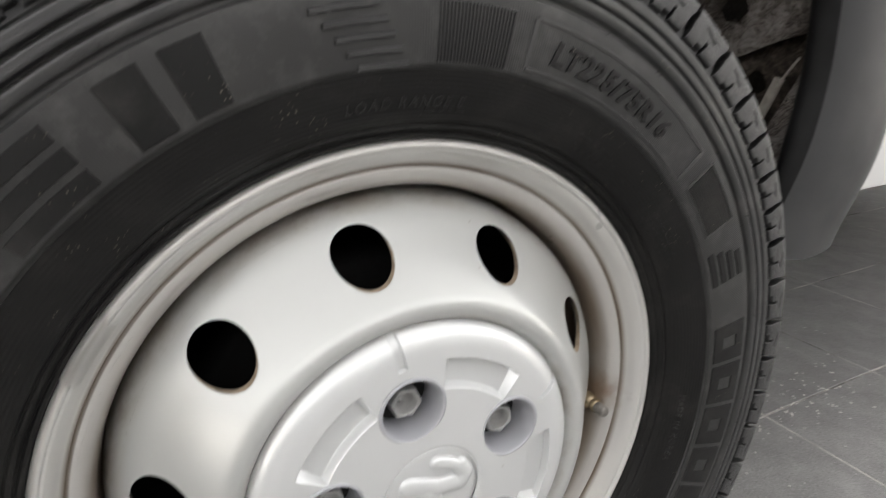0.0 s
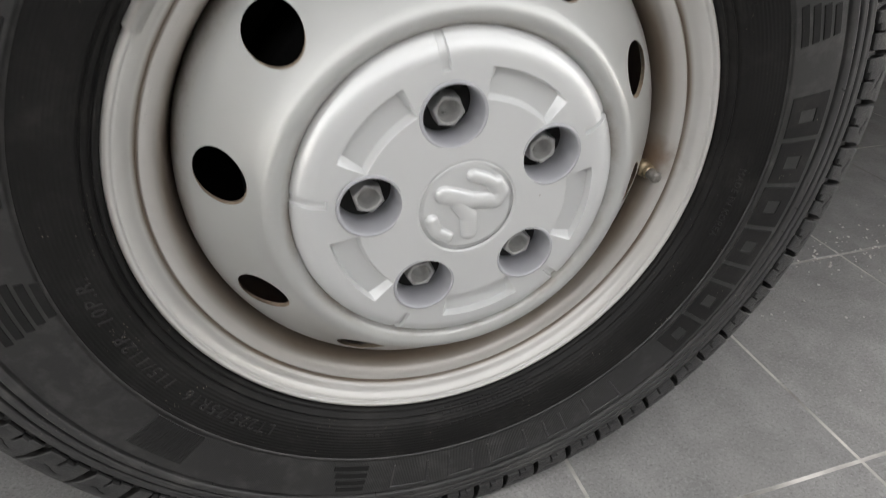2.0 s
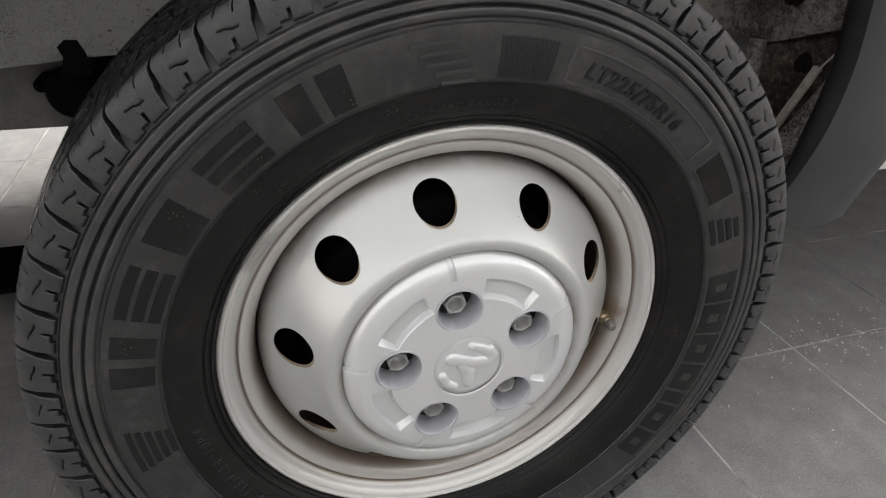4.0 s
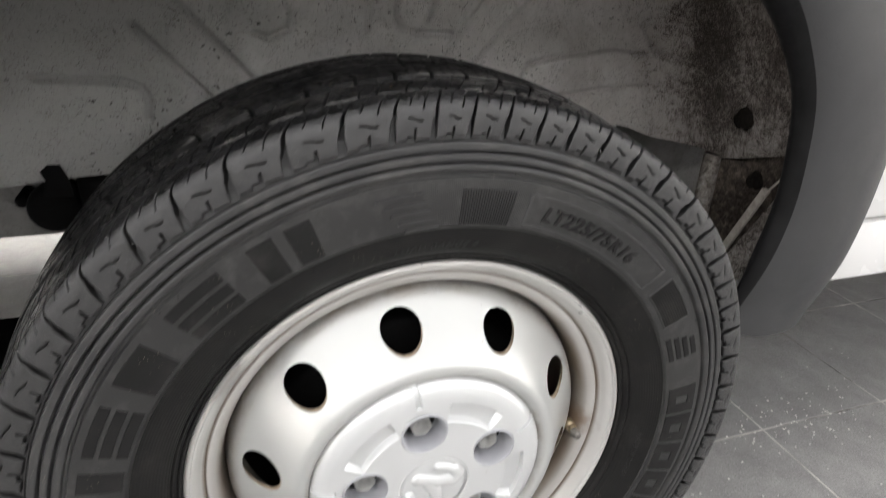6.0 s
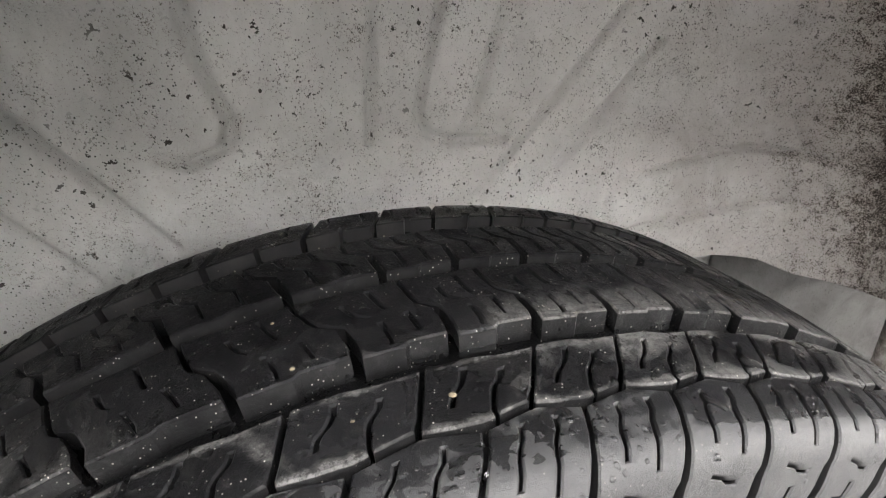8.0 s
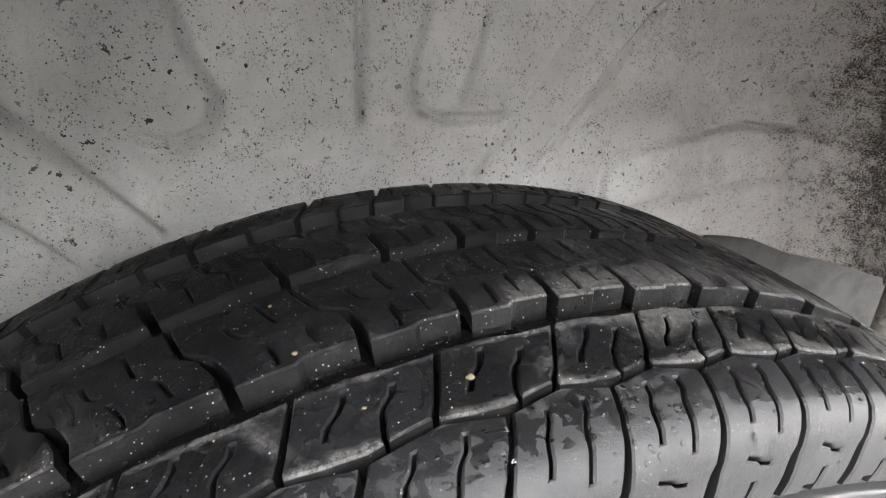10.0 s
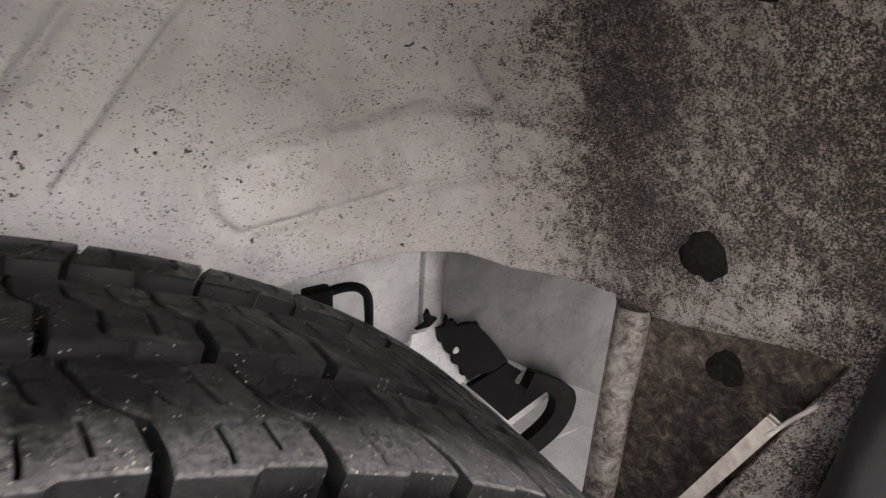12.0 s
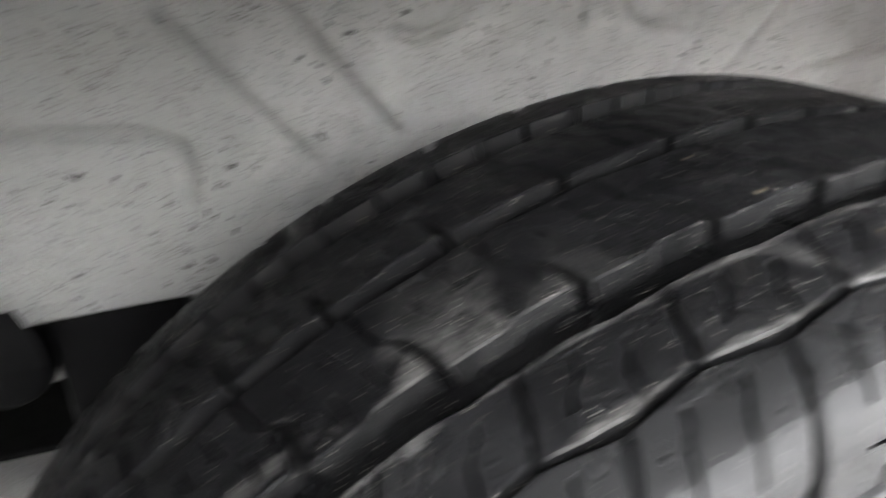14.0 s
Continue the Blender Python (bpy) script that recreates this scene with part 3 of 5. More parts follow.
for h in range(HOLES):
    a0 = radians(HOLE_A + 360 / HOLES * h)
    rings = []
    for k in range(7):
        f = k / 6
        ring = []
        for u, v in outline:
            phi = math.atan2(v * half_v + mid - HOLE_AT, u * half_u * HOLE_AT)
            cu, cv = 1.03 * HOLE_R * math.cos(phi) / HOLE_AT, HOLE_AT + 0.89 * HOLE_R * math.sin(phi)
            g = f ** 1.4
            a, r = a0 + cu + (u * half_u - cu) * g, cv + (mid + v * half_v - cv) * g
            ring.append(bm.verts.new((r * math.cos(a), disc_y(r), r * math.sin(a))))
        rings.append(ring)
    lip = [bm.verts.new(v.co + Vector((0, 0.0045, 0))) for v in rings[0]]
    n = len(outline)
    for p, q in zip([lip] + rings, rings):
        for i in range(n):
            bm.faces.new((p[i], p[(i + 1) % n], q[(i + 1) % n], q[i])).material_index = 1 if p is lip else 0
bmesh.ops.remove_doubles(bm, verts=bm.verts, dist=0.00005)
bmesh.ops.recalc_face_normals(bm, faces=bm.faces)
disc = part("wheel_disc", bm, M_DISC, wheel, "silver pressed-steel disc with ten round holes", 50, WAT)
disc.data.materials.append(M_EDGE)

# dark hub and brake drum behind the holes
bm = bmesh.new()
spin(bm, [(0.02, 0.060), (0.135, 0.060), (0.142, 0.066), (0.142, 0.135), (0.02, 0.14)], 96)
part("brake_drum", bm, M_BLACK, wheel, "black brake drum behind the disc", at=WAT)
bm = bmesh.new()
spin(bm, [(0.02, 0.136), (0.150, 0.136), (0.176, 0.130), (0.180, 0.126), (0.182, 0.138), (0.02, 0.142)], 96)
part("backplate", bm, M_BLACK, wheel, "black brake backplate", at=WAT)

# rim barrel with rolled flange
bm = bmesh.new()
rimp = smooth_profile([(0.2215, 0.0265), (0.2222, 0.0225), (0.2205, 0.0187), (0.2183, 0.0175), (0.2168, 0.0183), (0.2158, 0.0203), (0.2140, 0.0212), (0.2105, 0.0250), (0.2075, 0.0300), (0.2052, 0.0328), (0.2046, 0.0346)], 5)
rimp += smooth_profile([(0.2042, 0.0352), (0.2034, 0.0346), (0.2018, 0.0336), (0.1970, 0.0352), (0.1925, 0.0392), (0.1895, 0.0460), (0.1880, 0.0560), (0.1870, 0.0700)], 5)
rimp += [(0.184, 0.09), (0.184, 0.15), (0.196, 0.165), (0.205, 0.175), (0.221, 0.190)]
spin(bm, rimp, 240)
rim = part("rim", bm, M_RIM, wheel, "silver rim flange stained with brown brake dust", 60, WAT)

# stamped marks on the flat of the rim, unreadable
rnd = random.Random(12)
bm = bmesh.new()
for a0, n in ((146.5, 6), (150.5, 1), (163.0, 10)):
    for k in range(n):
        aa = a0 - 1.05 * k
        rr = 0.1955 + rnd.uniform(0, 0.0006)
        for da, r0, r1 in ((0.0, rr, rr + 0.0045), (0.55, rr, rr + 0.0045)) if k % 3 else ((0.0, rr, rr + 0.0045), (0.3, rr + 0.0035, rr + 0.0045)):
            a = radians(aa - da)
            y = float(np.interp(rr, [0.1925, 0.1970, 0.2018], [0.0392, 0.0352, 0.0336]))
            mm = Matrix.Rotation(-a, 4, "Y") @ Matrix.Translation((0.5 * (r0 + r1), y - 0.0009, 0)) @ Matrix.Rotation(radians(-32), 4, "Z")
            box(bm, (-(r1 - r0) / 2, -0.0006, -0.00030), ((r1 - r0) / 2, 0.0006, 0.00030), mm)
tagged(part("stamped_mark", bm, M_RIM, rim, "row of stamped marks, unreadable", 30), kind="stuff")

# clip-on balance weight on the flange
bm = bmesh.new()
spin(bm, smooth_profile([(0.2125, 0.0190), (0.2155, 0.0150), (0.2195, 0.0145), (0.2225, 0.0175), (0.2232, 0.0215)], 3), 24, 138.0, 147.5)
bmesh.ops.solidify(bm, geom=list(bm.faces), thickness=0.0012)
part("balance_weight", bm, M_RIM, wheel, "flat silver balance weight clipped on the flange", 50, WAT)

# ---- hub cap: a moulded relief over a fine polar grid ----
LUGS = [100.0 - 72.0 * k for k in range(5)]


def polar(name, r0, r1, nr, na, height, material, parent, label, cut=None):
    rr = np.linspace(r0, r1, nr)
    aa = np.radians(np.arange(na) * 360.0 / na)
    R, A = np.meshgrid(rr, aa, indexing="ij")
    Y = -height(R, A)
    verts = np.stack([R * np.cos(A), Y, R * np.sin(A)], -1).reshape(-1, 3)
    i = np.arange(nr - 1)[:, None] * na
    j = np.arange(na)[None, :]
    j2 = (j + 1) % na
    faces = np.stack([i + j, i + j2, i + na + j2, i + na + j], -1).reshape(-1, 4)
    if cut:
        mids = verts[faces].mean(1)
        faces = faces[~cut(mids[:, 0], mids[:, 2])]
    me = bpy.data.meshes.new(name)
    me.from_pydata(verts.tolist(), [], faces.tolist())
    me.polygons.foreach_set("use_smooth", [True] * len(me.polygons))
    me.set_sharp_from_angle(angle=radians(32))
    me.materials.append(material)
    ob = new(name, me)
    ob.parent, ob.location = parent, WAT
    return tagged(ob, label)


CAP = smooth_profile([(0.0, 0.0165), (0.034, 0.0165), (0.050, 0.0158), (0.085, 0.0140), (0.098, 0.0131), (0.104, 0.0120), (0.109, 0.0095), (0.1125, 0.0064), (0.1150, 0.0030), (0.1165, -0.0030)], 8)


def cap_height(R, A):
    X, Z = R * np.cos(A), R * np.sin(A)
    h = np.interp(R, [p[0] for p in CAP], [p[1] for p in CAP])
    h = h - 0.0010 * np.exp(-((R - 0.0338) / 0.0010) ** 2)
    for a in LUGS:
        c = radians(a)
        # radial slot beyond the nut pocket
        t = np.abs(-(X * math.sin(c)) + Z * math.cos(c))
        s = (1 - sstep(0.0022, 0.0030, t)) * sstep(0.0938, 0.0946, R) * (X * math.cos(c) + Z * math.sin(c) > 0)
        h = h - 0.0032 * s
        # sunk window between two pockets
        m = radians(a - 36)
        dev = np.degrees(np.arctan2(np.sin(A - m), np.cos(A - m)))
        # end walls lean and widen outwards; the inner wall is a lit bevel
        lean = 0.8 + 2.6 * np.clip((R - 0.0745) / 0.0195, 0, 1)
        ends = np.clip((18.6 - np.abs(dev)) / lean, 0, 1)
        h = h - 0.0062 * ends * sstep(0.0740, 0.0772, R) * (1 - sstep(0.0934, 0.0946, R))
    return h


def in_pocket(x, z):
    hit = np.zeros(x.shape, bool)
    for a in LUGS:
        hit |= np.hypot(x - 0.066 * math.cos(radians(a)), z - 0.066 * math.sin(radians(a))) < 0.0203
    return hit


cap = polar("hub_cap", 0.033, 0.1165, 240, 1440, cap_height, M_CAP, wheel, "matt silver plastic hub cap with five nut pockets", in_pocket)
pocket_bm = bmesh.new()
spin(pocket_bm, smooth_profile([(0.0226, 0.0004), (0.0220, -0.0006), (0.0210, -0.0009), (0.0202, -0.0003), (0.0198, 0.0012)], 3) + [(0.0194, 0.012), (0.0190, 0.026)], 64)
pocket_me = None
for a in LUGS:
    if pocket_me is None:
        ob = part("nut_pocket", pocket_bm, M_POCKET, cap, "deep round nut pocket", 60)
        pocket_me = ob.data
    else:
        ob = new("nut_pocket", pocket_me)
        ob.parent = cap
        tagged(ob, "deep round nut pocket")
    ob.location = (0.066 * math.cos(radians(a)), -0.01495, 0.066 * math.sin(radians(a)))
bm = bmesh.new()
spin(bm, [(0.0, 0.0095), (0.105, 0.0095)], 64)
part("hub_face", bm, M_DARK, wheel, "dark hub face behind the cap", at=WAT)


EMBLEM = [  # strokes of the raised shape: half-width, then x, z
    (0.0046, (0.0030, 0.0235), (0.0110, 0.0205), (0.0190, 0.0155)),
    (0.0062, (0.0195, 0.0150), (0.0235, 0.0090), (0.0195, 0.0030), (0.0115, 0.0040)),
    (0.0066, (-0.0165, 0.0115), (-0.0070, 0.0085), (0.0020, 0.0050), (0.0115, 0.0045)),
    (0.0062, (-0.0060, 0.0040), (0.0010, -0.0070), (0.0020, -0.0195)),
    (0.0046, (-0.0250, -0.0070), (-0.0215, -0.0160), (-0.0135, -0.0210)),
]


def emblem_height(R, A):
    X, Z = R * np.cos(A), R * np.sin(A)
    h = 0.0160 - 0.6 * R ** 2 - 0.0006 * sstep(0.030, 0.033, R)
    up = np.zeros_like(h)
    for w, *pts in EMBLEM:
        for (x0, z0), (x1, z1) in zip(pts, pts[1:]):
            t = np.clip(((X - x0) * (x1 - x0) + (Z - z0) * (z1 - z0)) / ((x1 - x0) ** 2 + (z1 - z0) ** 2), 0, 1)
            d = np.hypot(X - x0 - t * (x1 - x0), Z - z0 - t * (z1 - z0)) / w
            up = np.maximum(up, np.sqrt(np.clip(1 - d ** 2, 0, 1)))
    return h + 0.0040 * up


polar("emblem", 0.0, 0.0336, 110, 360, emblem_height, M_CAP, cap, "domed centre badge with a plain raised shape").location = (0, 0, 0)

# ---- wheel nuts ----
bm = bmesh.new()
r6 = [[], [], [], [], [], []]
for k, (rad, y) in enumerate(((0.0110, 0.020), (0.0110, -0.0034), (0.0103, -0.0044), (0.0080, -0.0044), (0.0074, -0.0034), (0.0070, 0.0090))):
    for i in range(12):
        a = math.radians(30 * i)
        rr = rad * (1.0 if i % 2 == 0 else (0.866 if k < 3 else 1.0))
        r6[k].append(bm.verts.new((rr * math.cos(a), y, rr * math.sin(a))))
for p, q in zip(r6, r6[1:]):
    for i in range(12):
        bm.faces.new((p[i], p[(i + 1) % 12], q[(i + 1) % 12], q[i]))
bm.faces.new(r6[-1])
nut = part("wheel_nut", bm, M_NUT, wheel, "dull grey hexagonal wheel nut", 25)
for k, a in enumerate(LUGS):
    c = radians(a)
    m = Matrix.Translation(WAT + Vector((0.065 * math.cos(c), 0, 0.065 * math.sin(c)))) @ Matrix.Rotation(radians(17 * k + 8), 4, "Y")
    if k == 0:
        nut.matrix_basis = m
    else:
        n2 = nut.copy()
        scene.collection.objects.link(n2)
        n2.matrix_basis = m

# ---- valve ----
va = radians(-7.6)
vb = WAT + Vector((0.1865 * math.cos(va), 0.0, 0.1865 * math.sin(va)))
bm = bmesh.new()
spin(bm, smooth_profile([(0.0075, 0.052), (0.0070, 0.046), (0.0050, 0.043), (0.0045, 0.040)], 3) + [(0.0, 0.040)], 20)
valve = part("valve_stem", bm, M_BRASS, wheel, "tarnished brass valve stem with metal cap", 40, vb)
bm = bmesh.new()
spin(bm, [(0.0, 0.0425), (0.0058, 0.0425), (0.0060, 0.0415), (0.0060, 0.0390), (0.0056, 0.0380), (0.0, 0.0380)], 6)
part("collar_nut", bm, M_BRASS, valve, "", 25)
bm = bmesh.new()
spin(bm, [(0.0, 0.0385), (0.0046, 0.0385), (0.0050, 0.0375), (0.0049, 0.0290), (0.0040, 0.0275), (0.0030, 0.0270), (0.0, 0.0272)], 16)
part("valve_cap", bm, M_VALVE, valve, "grey knurled valve cap", 30)

# ---- tyre: carcass ----
Y_MID, CROWN = 0.105, 0.3706


def crown(y):
    return CROWN - 0.75 * (y - Y_MID) ** 2


bm = bmesh.new()
spin(bm, smooth_profile([(0.2185, 0.0260), (0.2215, 0.0215), (0.2235, 0.0170), (0.2250, 0.0160), (0.2262, 0.0172), (0.2280, 0.0150), (0.2300, 0.0125), (0.2318, 0.0132), (0.2335, 0.0105), (0.2400, 0.0055), (0.2500, 0.0010), (0.2600, -0.0022), (0.2622, -0.0026)], 4), 256)
tyre_bead = part("bead_area", bm, M_SMOOTH, None, "smooth dark rubber round the rim", 60)
bm = bmesh.new()
spin(bm, [(0.2620, -0.0020), (0.2624, -0.0036), (0.2640, -0.0042)] + smooth_profile([(0.2640, -0.0042), (0.2740, -0.0056), (0.2880, -0.0066), (0.2980, -0.0068), (0.3050, -0.0064)], 4), 256)
tyre_band = part("letter_band", bm, M_BAND, None, "matt ribbed letter band", 60)
bm = bmesh.new()
ringp = smooth_profile([(0.3050, -0.0064), (0.3062, -0.0034), (0.3078, -0.0030), (0.3088, -0.0034), (0.3098, -0.0062), (0.3120, -0.0074), (0.3150, -0.0070), (0.3158, -0.0024), (0.3170, -0.0022), (0.3183, -0.0064), (0.3210, -0.0066), (0.3232, -0.0060), (0.3238, -0.0016), (0.3250, -0.0014), (0.3262, -0.0054), (0.3290, -0.0056), (0.3318, -0.0050), (0.3324, -0.0010), (0.3340, -0.0020)], 4)
spin(bm, ringp, 256)
tyre = part("tyre", bm, M_WALL, wheel, "black rubber tyre with raised letters and worn tread", 60, WAT)
bm = bmesh.new()
base = [(0.3335, -0.0024), (0.3380, -0.0008), (0.3440, 0.0022), (0.3500, 0.0046), (0.3525, 0.0070), (0.3548, 0.0100), (0.3562, 0.0140), (0.3570, 0.0200)]
base += [(crown(y) - 0.0085, y) for y in np.linspace(0.028, 0.158, 14)]
base += [(0.3655, 0.163), (0.3650, 0.172), (0.3625, 0.1785), (0.3575, 0.1830), (0.349, 0.1862), (0.335, 0.1905), (0.310, 0.209), (0.285, 0.2175), (0.255, 0.212), (0.235, 0.202), (0.221, 0.188)]
spin(bm, base, 256)
# groove shade is in the material's colour, by depth below the crown
part("tread_base", bm, M_TREAD, tyre, "floor of the tread grooves, shade painted in", 60)
tyre_bead.parent = tyre_band.parent = tyre

# ---- tyre: tread blocks, in three pitch lengths ----
PITCH = {"s": 4.70, "m": 5.80, "l": 6.75}
SEQ = "llmmsssss" + "mlllmllmm" + "lmlmsslmmllmssmslmsmlsmmlssmlsmsmlmmmllmsmml"
START = 71.4 - sum(PITCH[c] for c in "llmm")


def along(points):
    """A broken line as a function."""
    return lambda v: float(np.interp(v, [p[0] for p in points], [p[1] for p in points]))


def tread_block(name, pitch, follow, rows, shift, after, gap, sipes, plain=(), near=None, far=None, holes=(), wave=None):
    """One block over a pitch, before one that is follow degrees long. rows: (place across the tread, top radius and y, foot radius
    and y); shift, after and gap: how far a row slides along the tread at both ends and how much the cross groove takes; sipes: (place, sway, cuts, width); near and far: zigzag of both edges."""
    bm = bmesh.new()
    arc = radians(pitch) * 0.365
    cols, cut = [("edge", 0.0, 1)], []
    marks = sorted([(c, "sipe", sway, cuts, w) for c, sway, cuts, w in sipes] + [(c, "plain", None, (), 0.0) for c in plain], key=lambda k: k[0])
    for c, kind, sway, cuts, w in marks:
        if kind == "sipe":
            cols.append((sway, c - w / arc / 2, 0))
            cut.append((len(cols) - 1, cuts))
            cols.append((sway, c + w / arc / 2, 0))
        else:
            cols.append((None, c, 0))
    cols.append(("edge", 1.0, -1))
    nu, nv = len(cols), len(rows)

    def at(i, j, foot):
        v = rows[j][0]
        r, y = rows[j][3:5] if foot else rows[j][1:3]
        sway, u, side = cols[i]
        flat = u
        u += side * gap(v) if sway == "edge" else (sway(v) if sway else 0.0)
        y += near(flat) * max(0.0, 1 - j / 3) if near else 0.0
        y += far(flat) * max(0.0, 1 - (nv - 1 - j) / 3) if far else 0.0
        r += wave(flat, j) if wave else 0.0
        a = radians(pitch * (u + (1 - flat) * shift(v)) + follow * flat * after(v))
        return (r * math.cos(a), y, r * math.sin(a))

    cells = {(i, j) for i in range(nu - 1) for j in range(nv - 1)} - set(holes)
    for i, cuts in cut:
        for lo, hi in cuts:
            cells -= {(i, j) for j in range(nv - 1) if lo - 1e-6 <= min(rows[j][0], rows[j + 1][0]) and max(rows[j][0], rows[j + 1][0]) <= hi + 1e-6}
    T, B, rim_edges = {}, {}, []
    for i, j in sorted({(i + di, j + dj) for i, j in cells for di in (0, 1) for dj in (0, 1)}):
        T[i, j] = bm.verts.new(at(i, j, False))
    for i, j in sorted(cells):
        bm.faces.new((T[i, j], T[i + 1, j], T[i + 1, j + 1], T[i, j + 1]))
    for i, j in sorted(cells):
        for (di, dj), p, q in (((-1, 0), (i, j), (i, j + 1)), ((1, 0), (i + 1, j), (i + 1, j + 1)), ((0, -1), (i, j), (i + 1, j)), ((0, 1), (i, j + 1), (i + 1, j + 1))):
            if (i + di, j + dj) in cells:
                continue
            for n in (p, q):
                if n not in B:
                    B[n] = bm.verts.new(at(*n, True))
            bm.faces.new((T[p], T[q], B[q], B[p])).material_index = 1
            rim_edges.append(bm.edges.get((T[p], T[q])))
    bmesh.ops.recalc_face_normals(bm, faces=bm.faces)
    bmesh.ops.bevel(bm, geom=rim_edges, offset=0.0006, segments=1, affect="EDGES")
    for f in bm.faces:
        f.smooth = True
    for e in bm.edges:
        if len(e.link_faces) == 2 and e.calc_face_angle(0.0) > radians(33):
            e.smooth = False
    me = bpy.data.meshes.new(name)
    bm.to_mesh(me)
    bm.free()
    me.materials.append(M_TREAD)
    # shoulder groove walls take the rubber with shade painted in
    me.materials.append(M_GROOVE_SHADE if name == "shoulder_block" else M_TREAD)
    return me


def across(ys, depth=0.0085):
    """Rows of a block on the crown, from millimetres across the tread; the foot flares by 0.9 mm."""
    out = []
    for k, y in enumerate(ys):
        f = -0.0009 if k == 0 else 0.0009 if k == len(ys) - 1 else 0.0
        out.append((y, crown(y / 1000), y / 1000, crown(y / 1000) - depth, y / 1000 + f))
    return out


SHOULDER = [(0.3651, 0.0195), (0.3647, 0.0160), (0.3643, 0.0125), (0.3638, 0.0095), (0.3632, 0.0065), (0.3622, 0.0030), (0.3606, 0.0002), (0.3575, -0.0022), (0.3530, -0.0036), (0.3512, -0.0039), (0.3502, -0.0041), (0.3478, -0.0045), (0.3445, -0.0050), (0.3418, -0.0052), (0.3388, -0.0052), (0.3360, -0.0050)]
SHOULDER_FOOT = [(0.3572, 0.0185), (0.3570, 0.0160), (0.3566, 0.0130), (0.3560, 0.0112), (0.3550, 0.0095), (0.3535, 0.0080), (0.3515, 0.0066), (0.3492, 0.0052), (0.3465, 0.0040), (0.3452, 0.0034), (0.3446, 0.0031), (0.3432, 0.0024), (0.3408, 0.0010), (0.3392, -0.0002), (0.3368, -0.0010), (0.3345, -0.0018)]
FAR_TOP = [(crown(0.1555), 0.1555), (crown(0.1600), 0.1600), (crown(0.1635), 0.1635), (0.3679, 0.1680), (0.3674, 0.1720), (0.3664, 0.1770), (0.3620, 0.1835), (0.3530, 0.1870), (0.3410, 0.1900)]
FAR_FOOT = [(0.3596, 0.1547), (0.3594, 0.1590), (0.3590, 0.1620), (0.3578, 0.1660), (0.3565, 0.1690), (0.3540, 0.1720), (0.3500, 0.1760), (0.3440, 0.1800), (0.3360, 0.1850)]


def flank_wave(u, j):
    """Bends the sipe on the shoulder's flank into a zigzag."""
    if j not in (8, 9, 10, 11):
        return 0.0
    return float(np.interp(u, [0.20, 0.28, 0.42, 0.55, 0.68, 0.80], [0.0, -0.0016, -0.0018, 0.0018, 0.0016, 0.0])) * (1.0 if j in (9, 10) else 0.5)


